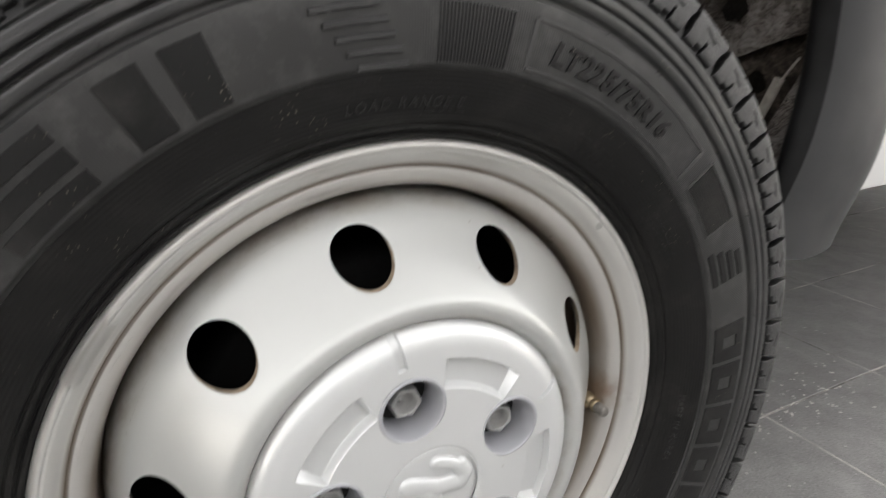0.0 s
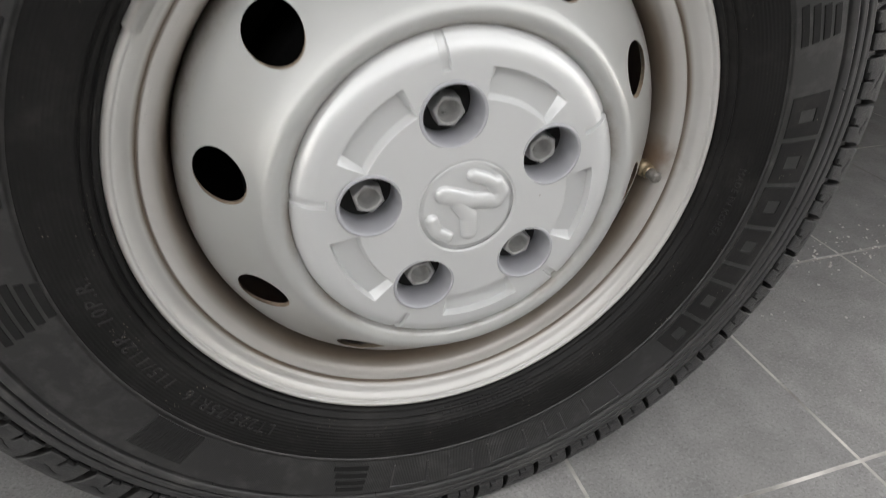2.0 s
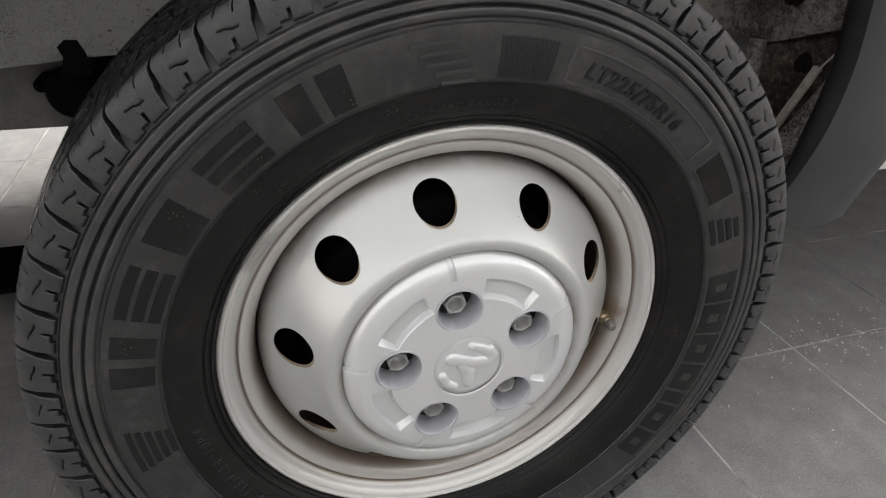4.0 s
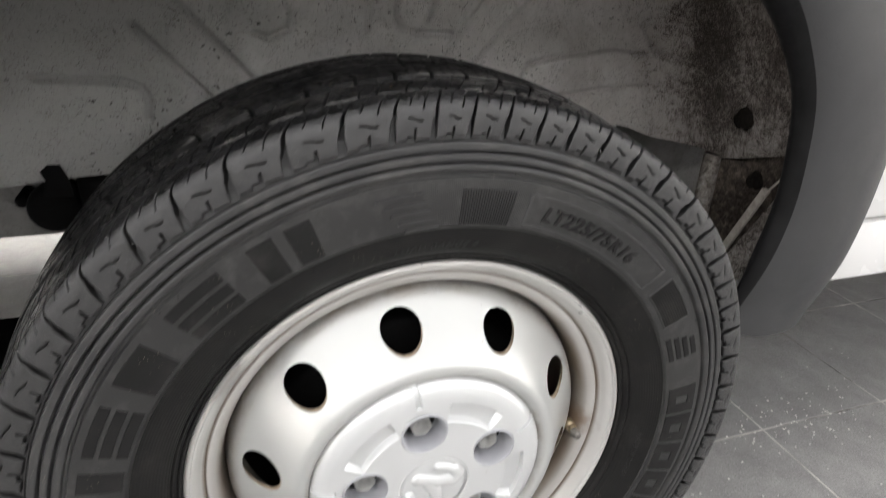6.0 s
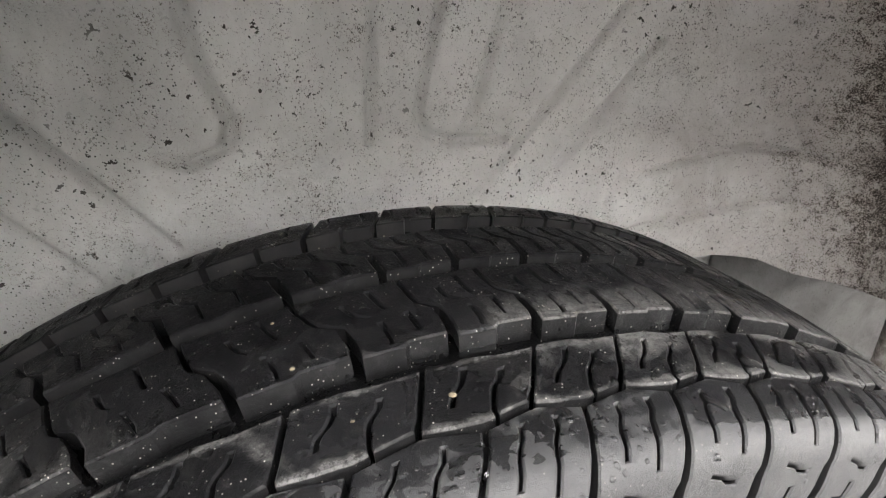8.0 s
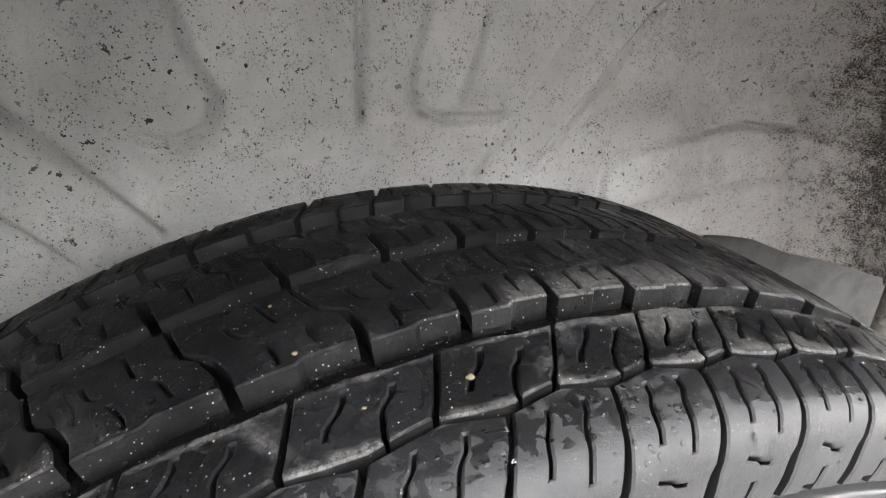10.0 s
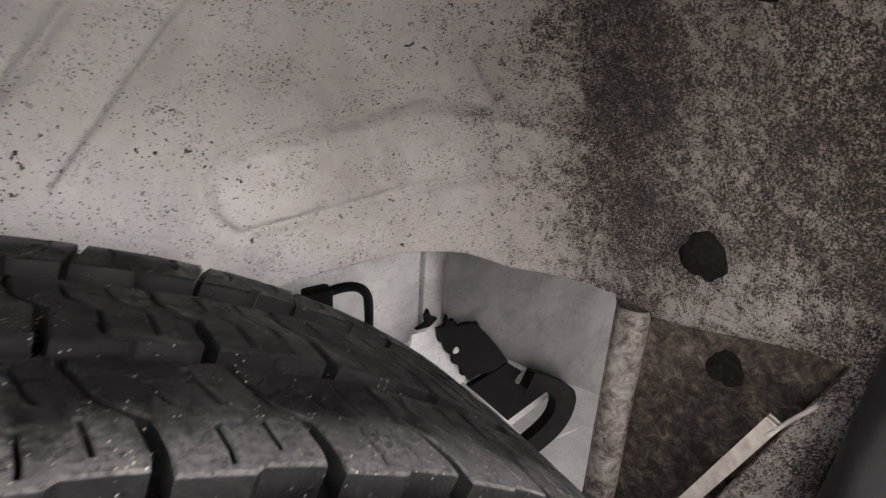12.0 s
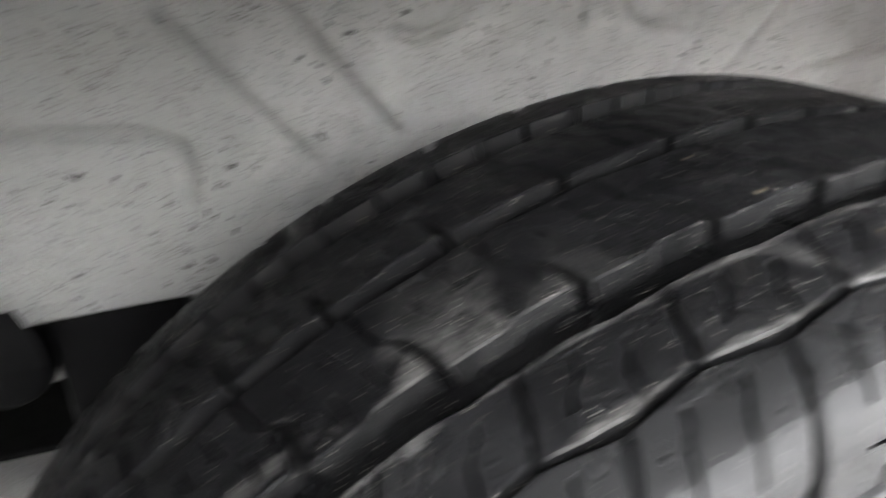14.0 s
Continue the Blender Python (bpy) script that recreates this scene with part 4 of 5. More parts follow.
TREAD_ROWS = [
    dict(name="shoulder_block", rows=[(-k, *t, *f) for k, (t, f) in enumerate(zip(SHOULDER, SHOULDER_FOOT))],
         shift=dict.fromkeys("sml", along([(-15, 0.42), (-12, 0.38), (-9, 0.34), (-7, 0.29), (-6, 0.25), (-5, 0.20), (-4, 0.15), (-3, 0.10), (-2, 0.07), (-1, 0.03), (0, 0.0)])),
         gap=along([(-15, 0.085), (-13, 0.080), (-10, 0.060), (-7, 0.040), (-5, 0.028), (-3, 0.024), (0, 0.028)]),
         sipes=[(0.30, along([(-5, 0.03), (-3, 0.055), (-2, 0.0)]), [(-7, -1)], 0.0011), (0.65, along([(-5, 0.02), (-3, 0.05), (-2, 0.0)]), [(-6, -1)], 0.0011)],
         plain=(0.44, 0.50), near=along([(0, -0.0010), (0.44, 0.0028), (1, -0.0010)]),
         holes=[(k, 9) for k in (1, 2, 3, 4)] + [(3, 14), (3, 13), (3, 12), (4, 14)], wave=flank_wave),
    dict(name="tread_block", rows=across([21.4, 23.5, 26, 29, 31, 33, 36, 39, 42, 44, 46]),
         shift={"s": along([(24, 0.44), (47, 0.03)]), "m": along([(24, 0.45), (47, 0.21)]), "l": along([(24, 0.43), (47, 0.25)])}, gap=lambda v: 0.026,
         sipes=[(0.645, along([(30, 0.095), (33, 0.085), (37, 0.0)]), [(29, 42)], 0.0014), (0.31, along([(23, 0.035), (32, 0.07), (36, 0.0)]), [(21.4, 39)], 0.0014)],
         plain=(0.47,), near=along([(0, 0.0035), (0.47, 0.0), (1, 0.0022)]), far=along([(0, 0.0), (0.40, -0.0010), (0.47, 0.0), (0.60, 0.0009), (1, 0.0003)])),
    dict(name="tread_block", rows=across([58.2, 60.5, 61, 65, 70, 73, 75.5, 78, 80.5, 84, 88, 94, 97.5]),
         shift={"s": along([(56, 0.79), (66, 0.75), (75.5, 0.78), (81, 0.98), (95, 1.03)]), "m": along([(56, 0.67), (66, 0.65), (75.5, 0.70), (81, 0.91), (95, 1.06)]), "l": along([(56, 0.59), (66, 0.61), (75.5, 0.71), (81, 0.86), (95, 0.94)])}, gap=along([(58, 0.050), (75, 0.045), (76, 0.030), (80, 0.022)]),
         sipes=[(0.32, None, [(65, 75.5), (80.5, 94)], 0.0012), (0.63, None, [(61, 73), (78, 88)], 0.0012)],
         plain=(0.46, 0.52), near=along([(0, 0.0022), (0.46, 0.0020), (0.52, 0.0), (1, 0.0)]), far=along([(0, 0.0008), (0.46, -0.0008), (1, 0.0004)])),
    dict(name="tread_block", rows=across([105.5, 107.5, 109.5, 113, 118, 122.5, 125, 128, 131, 137, 139.5]),
         shift={"s": along([(104, 0.16), (122.5, 0.13), (128.5, 0.33), (140, 0.38)]), "m": along([(104, 0.10), (122.5, 0.14), (128.5, 0.34), (140, 0.38)]), "l": along([(104, 0.05), (122.5, 0.14), (128.5, 0.32), (140, 0.41)])}, gap=along([(105, 0.045), (122, 0.040), (125, 0.026)]),
         sipes=[(0.33, None, [(109.5, 137)], 0.0012), (0.66, None, [(109.5, 137)], 0.0012)],
         plain=(0.47, 0.53), near=along([(0, 0.0018), (0.47, 0.0016), (0.53, 0.0), (1, 0.0)]), far=along([(0, 0.0), (0.47, -0.0006), (0.53, 0.0008), (1, 0.0)])),
    dict(name="shoulder_block", rows=[(1000 * t[1], *t, *f) for t, f in zip(FAR_TOP, FAR_FOOT)],
         shift={"s": along([(155.5, -0.12), (174, -0.33), (190, -0.42)]), "m": along([(155.5, -0.14), (174, -0.36), (190, -0.42)]), "l": along([(155.5, -0.24), (174, -0.44), (190, -0.50)])}, gap=lambda v: 0.035,
         sipes=[(0.46, None, [(155.5, 160)], 0.0030), (0.24, along([(168, 0.0), (172, 0.06)]), [(163.5, 177)], 0.0012), (0.74, along([(168, 0.0), (172, 0.06)]), [(163.5, 177)], 0.0012)]),
]
for spec in TREAD_ROWS:
    shapes = {}
    a = START
    for c, n in zip(SEQ, SEQ[1:] + SEQ[0]):
        if c + n not in shapes:
            shapes[c + n] = tread_block(**{**spec, "pitch": PITCH[c], "follow": PITCH[n], "shift": spec["shift"][c], "after": spec["shift"][n]})
        ob = new(spec["name"], shapes[c + n])
        ob.parent = tyre
        ob.matrix_basis = Matrix.Rotation(-radians(a), 4, "Y")
        a += PITCH[c]


# ---- tyre: raised marks on the sidewall ----
def wall_y(r):
    pts = [(0.2280, 0.0150), (0.2335, 0.0105), (0.2400, 0.0055), (0.2500, 0.0010), (0.2600, -0.0022), (0.2640, -0.0042), (0.2740, -0.0056), (0.2880, -0.0066), (0.2980, -0.0068), (0.3050, -0.0064)]
    return float(np.interp(r, [p[0] for p in pts], [p[1] for p in pts]))


def plate(bm, a0, a1, r0, r1, proud=0.0009, skew=0.0, na=8, nr=4):
    """A raised plate on the sidewall between two angles and two radii, with sloping flanks."""
    grid = []
    for i in range(na + 3):
        row = []
        for j in range(nr + 3):
            ii, jj = min(max(i - 1, 0), na), min(max(j - 1, 0), nr)
            r = r0 + (r1 - r0) * jj / nr
            a = radians(a0 + (a1 - a0) * ii / na + skew * (r - r0) / (r1 - r0))
            edge = i in (0, na + 2) or j in (0, nr + 2)
            if edge:
                r += (-0.0005 if j == 0 else 0.0005 if j == nr + 2 else 0)
                a += (-0.0016 if i == 0 else 0.0016 if i == na + 2 else 0) * (1 if a1 > a0 else -1)
            y = wall_y(r) - (-0.0003 if edge else proud)
            row.append(bm.verts.new((r * math.cos(a), y, r * math.sin(a))))
        grid.append(row)
    for i in range(na + 2):
        for j in range(nr + 2):
            bm.faces.new((grid[i][j], grid[i + 1][j], grid[i + 1][j + 1], grid[i][j + 1]))
    bmesh.ops.recalc_face_normals(bm, faces=bm.faces)


def mark(name, plates, label="", material=None):
    bm = bmesh.new()
    for p in plates:
        plate(bm, *p)
    return part(name, bm, material or M_LETTER, tyre, label, 30)


# brand name as plain raised bars, one group for each letter
R_IN_BAR, R_OUT_BAR = 0.2672, 0.2992
for a0, a1, kind in ((173.0, 163.3, "posts"), (160.0, 150.8, "rails"), (148.2, 138.0, "block"), (134.3, 124.8, "rails"), (120.0, 110.4, "posts")):
    if kind == "posts":
        w = 0.40 * (a0 - a1)
        bars = [(a0, a0 - w, R_IN_BAR, R_OUT_BAR), (a1 + w, a1, R_IN_BAR, R_OUT_BAR)]
    elif kind == "rails":
        h = 0.0080
        bars = [(a0, a1, r, r + h) for r in (R_IN_BAR, 0.5 * (R_IN_BAR + R_OUT_BAR - h), R_OUT_BAR - h)]
    else:
        m, w = 0.5 * (a0 + a1), 0.36 * (a0 - a1)
        bars = [(m + w, m - w, R_IN_BAR, R_OUT_BAR)]
    for b in bars:
        mark("brand_bar", [b], "plain raised bar of the brand name")
a = 10.4
for w in (7.0, 7.4, 7.4, 7.0, 3.2, 7.4, 7.2):
    k = 0.34 * w
    sides = [(a, a - k, 0.2690, 0.3000), (a - w + k, a - w, 0.2690, 0.3000), (a - k + 0.05, a - w + k - 0.05, 0.2690, 0.2775), (a - k + 0.05, a - w + k - 0.05, 0.2915, 0.3000)]
    for b in sides if w > 4 else [(a, a - w, 0.2690, 0.3000)]:
        mark("model_bar", [b], "plain raised bar of the model name")
    a -= w + 0.9
for a0, a1 in ((-54, -61), (-66, -70), (-74, -82), (-85, -90), (-94, -101)):
    mark("model_outline", [(a0, a0 - 0.35, 0.2720, 0.3000, 0.0007), (a1 + 0.35, a1, 0.2720, 0.3000, 0.0007), (a0, a1, 0.2988, 0.3000, 0.0007)], "thin raised outline of a model mark", M_WALL)
# speed stripes
for k in range(5):
    r = 0.2640 + 0.0074 * k
    mark("stripe", [(97.0 + 1.0 * k, 91.2 + 0.7 * k, r, r + 0.0022, 0.0018)], "thin raised stripe", M_WALL)
    mark("stripe", [(184.0 - 0.4 * k, 189.5 + 0.5 * k, r, r + 0.0045, 0.0008)])
for k in range(4):
    r = 0.2690 + 0.0085 * k
    mark("stripe", [(19.0, 25.5 - 0.7 * k, r, r + 0.0050, 0.0008)])
    mark("stripe", [(-106.0, -112.5 + 0.6 * k, r, r + 0.0050, 0.0008)])
# hatched panels: fine ridges on a shared mesh
for a0, a1, n in ((78.6, 87.4, 22), (213.0, 222.0, 22)):
    ridge = None
    for k in range(n):
        turn = Matrix.Rotation(-radians(a0 + (a1 - a0) * k / (n - 1)), 4, "Y")
        if ridge is None:
            bm = bmesh.new()
            plate(bm, -0.12, 0.12, 0.2660, 0.2960, 0.0008, 0.0, 1, 4)
            ob = part("ridge", bm, M_PRINT, tyre, "", 30)
            ridge = ob.data
        else:
            ob = new("ridge", ridge)
            ob.parent = tyre
        ob.matrix_basis = turn
mark("panel", [(39.2, 29.4, 0.2725, 0.2980, 0.0005)], "smooth dark panel with a thin raised border", M_SMOOTH)
mark("panel_border", [(39.6, 29.0, 0.2984, 0.2994, 0.0009), (39.6, 29.0, 0.2711, 0.2721, 0.0009), (39.7, 39.4, 0.2725, 0.2980, 0.0009), (29.2, 28.9, 0.2725, 0.2980, 0.0009)], "", M_WALL)
# raised frame round the size marking
mark("size_frame", [(75.6, 42.2, 0.2955, 0.2968, 0.0008), (75.6, 42.2, 0.2682, 0.2695, 0.0008), (75.9, 75.4, 0.2695, 0.2955, 0.0008), (42.5, 42.0, 0.2695, 0.2955, 0.0008)], "thin raised frame round the tyre size", M_WALL)


def arc_text(name, words, a_start, r_base, size, material, proud=0.0009, gap=1.0, label="", bold=0.0):
    """Raised writing that runs clockwise round the tyre, tops outwards."""
    cu = bpy.data.curves.new(name, "FONT")
    cu.body, cu.size, cu.extrude, cu.space_character = words, size, 0.5 * proud, gap
    cu.resolution_u, cu.offset, cu.shear = 2, bold, 0.2
    tmp = bpy.data.objects.new(name, cu)
    scene.collection.objects.link(tmp)
    me = bpy.data.meshes.new_from_object(tmp.evaluated_get(bpy.context.evaluated_depsgraph_get()))
    bpy.data.objects.remove(tmp)
    for v in me.vertices:
        r = r_base + v.co.y
        a = radians(a_start) - v.co.x / r_base
        v.co = Vector((r * math.cos(a), wall_y(r) - v.co.z - 0.4 * proud, r * math.sin(a)))
    me.materials.clear()
    me.materials.append(material)
    ob = new(name, me)
    ob.parent = tyre
    return tagged(ob, label)


arc_text("size_marking", "LT225/75R16", 72.6, 0.2755, 0.0180, M_LETTER, 0.0014, 1.10, "raised tyre size LT225/75R16", 0.0006)
arc_text("size_marking", "LT225/75R16  115/112R  10P.R.", -127.0, 0.2415, 0.0120, M_PRINT, 0.0010, 1.25, "small raised tyre size and load index")
arc_text("load_marking", "LOAD RANGE E", 99.0, 0.2420, 0.0085, M_PRINT, 0.0008, 1.2, "small raised load range marking")
arc_text("origin_marking", "MADE IN KOREA", -2.5, 0.2440, 0.0072, M_PRINT, 0.0008, 1.2, "small raised country of origin marking")
# small print as plain bars
rnd = random.Random(4)
for a0, r0, n, lines in ((62, 0.246, 5, 3), (-30, 0.246, 4, 1), (-46, 0.243, 8, 2), (-68, 0.240, 13, 4), (40, 0.2435, 7, 3), (88, 0.2395, 4, 1), (-101, 0.241, 4, 1)):
    bm = bmesh.new()
    for q in range(lines):
        a = a0
        for k in range(n):
            w = rnd.uniform(0.7, 2.0)
            plate(bm, a, a - w, r0 - 0.0042 * q, r0 - 0.0042 * q + 0.0022, 0.0004, 0.0, 2, 1)
            a -= w + 0.5
    part("small_print", bm, M_SMOOTH, tyre, "tiny raised print, unreadable", 30)
# rubber hairs left by the mould
bm = bmesh.new()
for k in range(70):
    a, r = rnd.uniform(0, 6.283), rnd.choice((0.2235, 0.2295, 0.240, 0.258, 0.304, 0.311))
    p = Vector((r * math.cos(a), wall_y(max(r, 0.228)) - 0.001, r * math.sin(a)))
    q = p + Vector((rnd.uniform(-.001, .001), -rnd.uniform(0.0015, 0.004), rnd.uniform(-.001, .001)))
    tube(bm, [p, q], 0.00035, 5)
tagged(part("rubber_hair", bm, M_SMOOTH, tyre), kind="stuff")

# water drops left on the letter band and the shoulder
rnd = random.Random(31)
bm = bmesh.new()
for k in range(190):
    if k < 70:
        a, r = radians(rnd.choice((rnd.gauss(158, 5), rnd.gauss(128, 5), rnd.uniform(95, 175)))), rnd.uniform(0.272, 0.303)
        p, n = Vector((r * math.cos(a), wall_y(r), r * math.sin(a))), Vector((0, -1, 0))
    else:
        f = rnd.choice((rnd.uniform(0.5, 5.0), rnd.uniform(5.0, 12.0)))
        r, y = (float(np.interp(f, range(len(SHOULDER)), [q[c] for q in SHOULDER])) for c in (0, 1))
        a = radians(rnd.uniform(55, 160))
        n = Vector((math.cos(a), -min(1.0, 0.1 + 0.14 * f), math.sin(a))).normalized()
        p = Vector((r * math.cos(a), y, r * math.sin(a)))
    w = rnd.uniform(0.0005, 0.0012)
    turn = n.to_track_quat("Z", "Y").to_matrix().to_4x4()
    bmesh.ops.create_icosphere(bm, subdivisions=1, radius=w, matrix=Matrix.Translation(p) @ turn @ Matrix.Diagonal((1.0, rnd.uniform(0.8, 1.5), 0.55, 1.0)))
tagged(part("water_drop", bm, M_WATER, tyre, "tiny clear water drops on the rubber", 80), kind="stuff")

# grit picked up by the tread
for p, w in (((-0.035, 0.033, 0.7253), 0.0022), ((-0.075, 0.063, 0.7215), 0.0018), ((-0.063, 0.0345, 0.7213), 0.0013), ((0.098, 0.089, 0.7168), 0.0014), ((-0.078, 0.090, 0.7222), 0.0013)):
    bm = bmesh.new()
    bmesh.ops.create_icosphere(bm, subdivisions=2, radius=1.0)
    for v in bm.verts:
        v.co *= 1.0 + 0.35 * noise.noise(v.co * 1.3 + Vector(p) * 40)
        v.co = Vector((v.co.x * w * 0.55, v.co.y * w * 0.45, v.co.z * w * 0.35))
    tagged(part("pebble", bm, M_SAND, None, at=Vector(p)), "tiny tan pebble stuck on the tyre tread", "pebble", "pebbles on the tread")

# ================= the van =================
van = tagged(new("van"), "white van with grey plastic wheel arch and dirty wheelhouse", "van")

# ---- wheelhouse ----
NU, NV = 640, 210


def plan(s, half_r, half_l, back):
    """Plan of the wheelhouse at one height: along one side, round a corner, the back, a corner, the other side."""
    y0, rad = 0.022, 0.105
    side = back - rad - y0
    quarter = rad * math.pi / 2
    width = half_r + half_l - 2 * rad
    total = 2 * side + 2 * quarter + width
    d = s * total
    if d < side:
        return -half_l, y0 + d
    d -= side
    if d < quarter:
        t = d / rad
        return -half_l + rad - rad * math.cos(t), back - rad + rad * math.sin(t)
    d -= quarter
    if d < width:
        return -half_l + rad + d, back
    d -= width
    if d < quarter:
        t = d / rad
        return half_r - rad + rad * math.sin(t), back - rad + rad * math.cos(t)
    d -= quarter
    return half_r, back - rad - d


SWAGES = [  # pressed lines of the back wall: x, z
    [(-0.221, 0.797), (-0.172, 0.742), (-0.117, 0.678)],
    [(-0.100, 0.813), (-0.092, 0.777), (-0.080, 0.753), (-0.083, 0.737), (-0.105, 0.728), (-0.119, 0.732)],
    [(0.002, 0.830), (0.001, 0.735)],
    [(0.047, 0.820), (0.036, 0.770), (0.034, 0.750), (0.042, 0.736), (0.058, 0.731), (0.098, 0.731)],
    [(0.090, 0.815), (0.070, 0.745)],
    [(0.180, 0.820), (0.140, 0.768), (0.099, 0.718), (0.080, 0.690)],
    [(0.215, 0.800), (0.165, 0.740), (0.125, 0.690)],
    [(0.395, 0.710), (0.317, 0.717), (0.241, 0.706), (0.200, 0.698), (0.190, 0.684), (0.191, 0.664), (0.203, 0.651), (0.259, 0.658), (0.357, 0.671)],
    [(-0.322, 0.690), (-0.276, 0.688), (-0.245, 0.686), (-0.229, 0.679), (-0.224, 0.666), (-0.227, 0.647)],
    [(-0.230, 0.739), (-0.161, 0.662)],
    [(0.345, 0.745), (0.362, 0.716)],
]


def seg_dist(px, pz, line):
    best = np.full(px.shape, 9.0)
    for (x0, z0), (x1, z1) in zip(line, line[1:]):
        dx, dz = x1 - x0, z1 - z0
        t = np.clip(((px - x0) * dx + (pz - z0) * dz) / (dx * dx + dz * dz), 0, 1)
        best = np.minimum(best, np.hypot(px - x0 - t * dx, pz - z0 - t * dz))
    return best


HOUSE_Z = [0.50, 0.58, 0.66, 0.72, 0.78, 0.83, 0.88, 0.92, 0.945, 0.955]
HOUSE_R = [0.435, 0.425, 0.412, 0.400, 0.380, 0.352, 0.300, 0.225, 0.150, 0.12]
pts = np.zeros((NU, NV, 3))
for i in range(NU):
    s = i / (NU - 1)
    for j in range(NV):
        v = j / (NV - 1)
        xr, yr = plan(s, 0.41, 0.46, 0.275)
        if xr > 0.372:
            zlow = 0.600 + 0.038 * float(sstep(0.19, 0.04, yr)) if yr < 0.19 else 0.6055
        else:
            zlow = float(np.interp(xr, [-0.5, -0.38, -0.30, -0.24, 0.10, 0.235, 0.30, 0.345, 0.37], [0.575, 0.583, 0.591, 0.594, 0.600, 0.619, 0.622, 0.616, 0.606]))
        z = zlow + (0.955 - zlow) * v
        hr = float(np.interp(z, HOUSE_Z, HOUSE_R))
        x, y = plan(s, hr, hr + 0.05, 0.278 + 0.03 * max(0, (z - 0.78)) - 0.10 * max(0.0, z - 0.86))
        pts[i, j] = (x, y, z)
X, Y, Z = pts[..., 0], pts[..., 1], pts[..., 2]
pts[..., 1] -= 0.016 * sstep(0.06, -0.06, X) * sstep(0.15, 0.24, Y)  # one half of the back stands proud
press = np.zeros((NU, NV))
for line in SWAGES:
    press = np.maximum(press, np.exp(-(seg_dist(X, Z, line) / 0.0030) ** 2))
back = sstep(0.15, 0.24, Y)
pts[..., 1] += 0.0075 * press * back
SIDE_LINES = [  # pressed lines of the side: y, z
    [(0.200, 0.716), (0.165, 0.714), (0.125, 0.713), (0.108, 0.702), (0.085, 0.682)],
    [(0.060, 0.790), (0.055, 0.700), (0.050, 0.660)],
]
for line in SIDE_LINES:
    pts[..., 0] += 0.0035 * np.exp(-(seg_dist(Y, Z, line) / 0.0028) ** 2) * (X > 0.3) * (1 - back)
lumps = np.array([[noise.noise(Vector((X[i, j] * 9, Y[i, j] * 9, Z[i, j] * 9))) for j in range(NV)] for i in range(NU)])
pts[..., 1] += 0.0022 * lumps * back
pts[..., 0] += 0.0030 * lumps * (1 - back)
idx = np.arange(NU * NV).reshape(NU, NV)
faces = np.stack([idx[:-1, :-1], idx[1:, :-1], idx[1:, 1:], idx[:-1, 1:]], -1).reshape(-1, 4).tolist()
verts = pts.reshape(-1, 3).tolist()
off = len(verts)
for i in range(NU):  # folded lower edge
    x, y, z = pts[i, 0]
    c = Vector((0.0, 0.05)) - Vector((x, y))
    c = c.normalized() * -0.006
    verts.append((x + c.x, y + c.y, z + 0.0005))
    verts.append((x + 2.2 * c.x, y + 2.2 * c.y, z + 0.012))
for i in range(NU - 1):
    a, b = idx[i, 0], idx[i + 1, 0]
    faces.append((int(b), int(a), off + 2 * i, off + 2 * i + 2))
    faces.append((off + 2 * i + 2, off + 2 * i, off + 2 * i + 1, off + 2 * i + 3))
me = bpy.data.meshes.new("wheelhouse")
me.from_pydata(verts, [], faces)
me.polygons.foreach_set("use_smooth", [True] * len(me.polygons))
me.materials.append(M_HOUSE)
house = new("wheelhouse", me)
house.parent = van
tagged(house, "pale dusty wheelhouse with pressed ribs and mud")

# ---- grey arch cladding: a section swept along the arch ----
LIP = smooth_profile([(0.342, 0.030, 0.456), (0.360, 0.027, 0.520), (0.371, 0.025, 0.595), (0.362, 0.021, 0.657), (0.341, 0.013, 0.708), (0.309, 0.005, 0.750), (0.262, -0.004, 0.793), (0.195, -0.014, 0.829), (0.115, -0.020, 0.849), (0.0, -0.022, 0.852), (-0.1, -0.022, 0.846), (-0.2, -0.020, 0.827), (-0.29, -0.018, 0.795), (-0.36, -0.015, 0.735), (-0.40, -0.012, 0.660), (-0.42, -0.010, 0.560), (-0.42, -0.010, 0.450)], 6)
SECT = smooth_profile([(0.012, 0.022), (0.004, 0.016), (0.0, 0.004), (0.0015, -0.008), (0.0050, -0.018), (0.0110, -0.0262), (0.0195, -0.0325), (0.0310, -0.0370), (0.0450, -0.0398), (0.0650, -0.0410), (0.090, -0.0392), (0.120, -0.033), (0.143, -0.018), (0.154, 0.008), (0.157, 0.060)], 4)
bm = bmesh.new()
rings = []
for k, p in enumerate(LIP):
    a, b = Vector(LIP[max(k - 1, 0)]), Vector(LIP[min(k + 1, len(LIP) - 1)])
    d = b - a
    nrm = Vector((d.z, 0, -d.x)).normalized()
    if nrm.dot(Vector((p[0], 0, p[2] - 0.45))) < 0:
        nrm = -nrm
    low = float(sstep(0.56, 0.46, p[2]))
    ring = []
    for dd, dy in SECT:
        keep = 1.0 - 0.45 * float(sstep(0.20, 0.36, p[0])) - 0.35 * low
        dd *= 1.0 - (0.16 * float(sstep(0.74, 0.60, p[2])) if p[0] > 0 else 0.0)
        q = Vector(p) + nrm * dd + Vector((0, dy * keep, 0))
        q.z += 0.03 * low * (dd / 0.157) ** 2 - 0.006 * low * math.sin(math.pi * min(1.0, dd / 0.12))
        ring.append(bm.verts.new(q))
    rings.append(ring)
CUT = 19  # section points before this belong to the lip, blackened for its shade
lip_bm = bmesh.new()
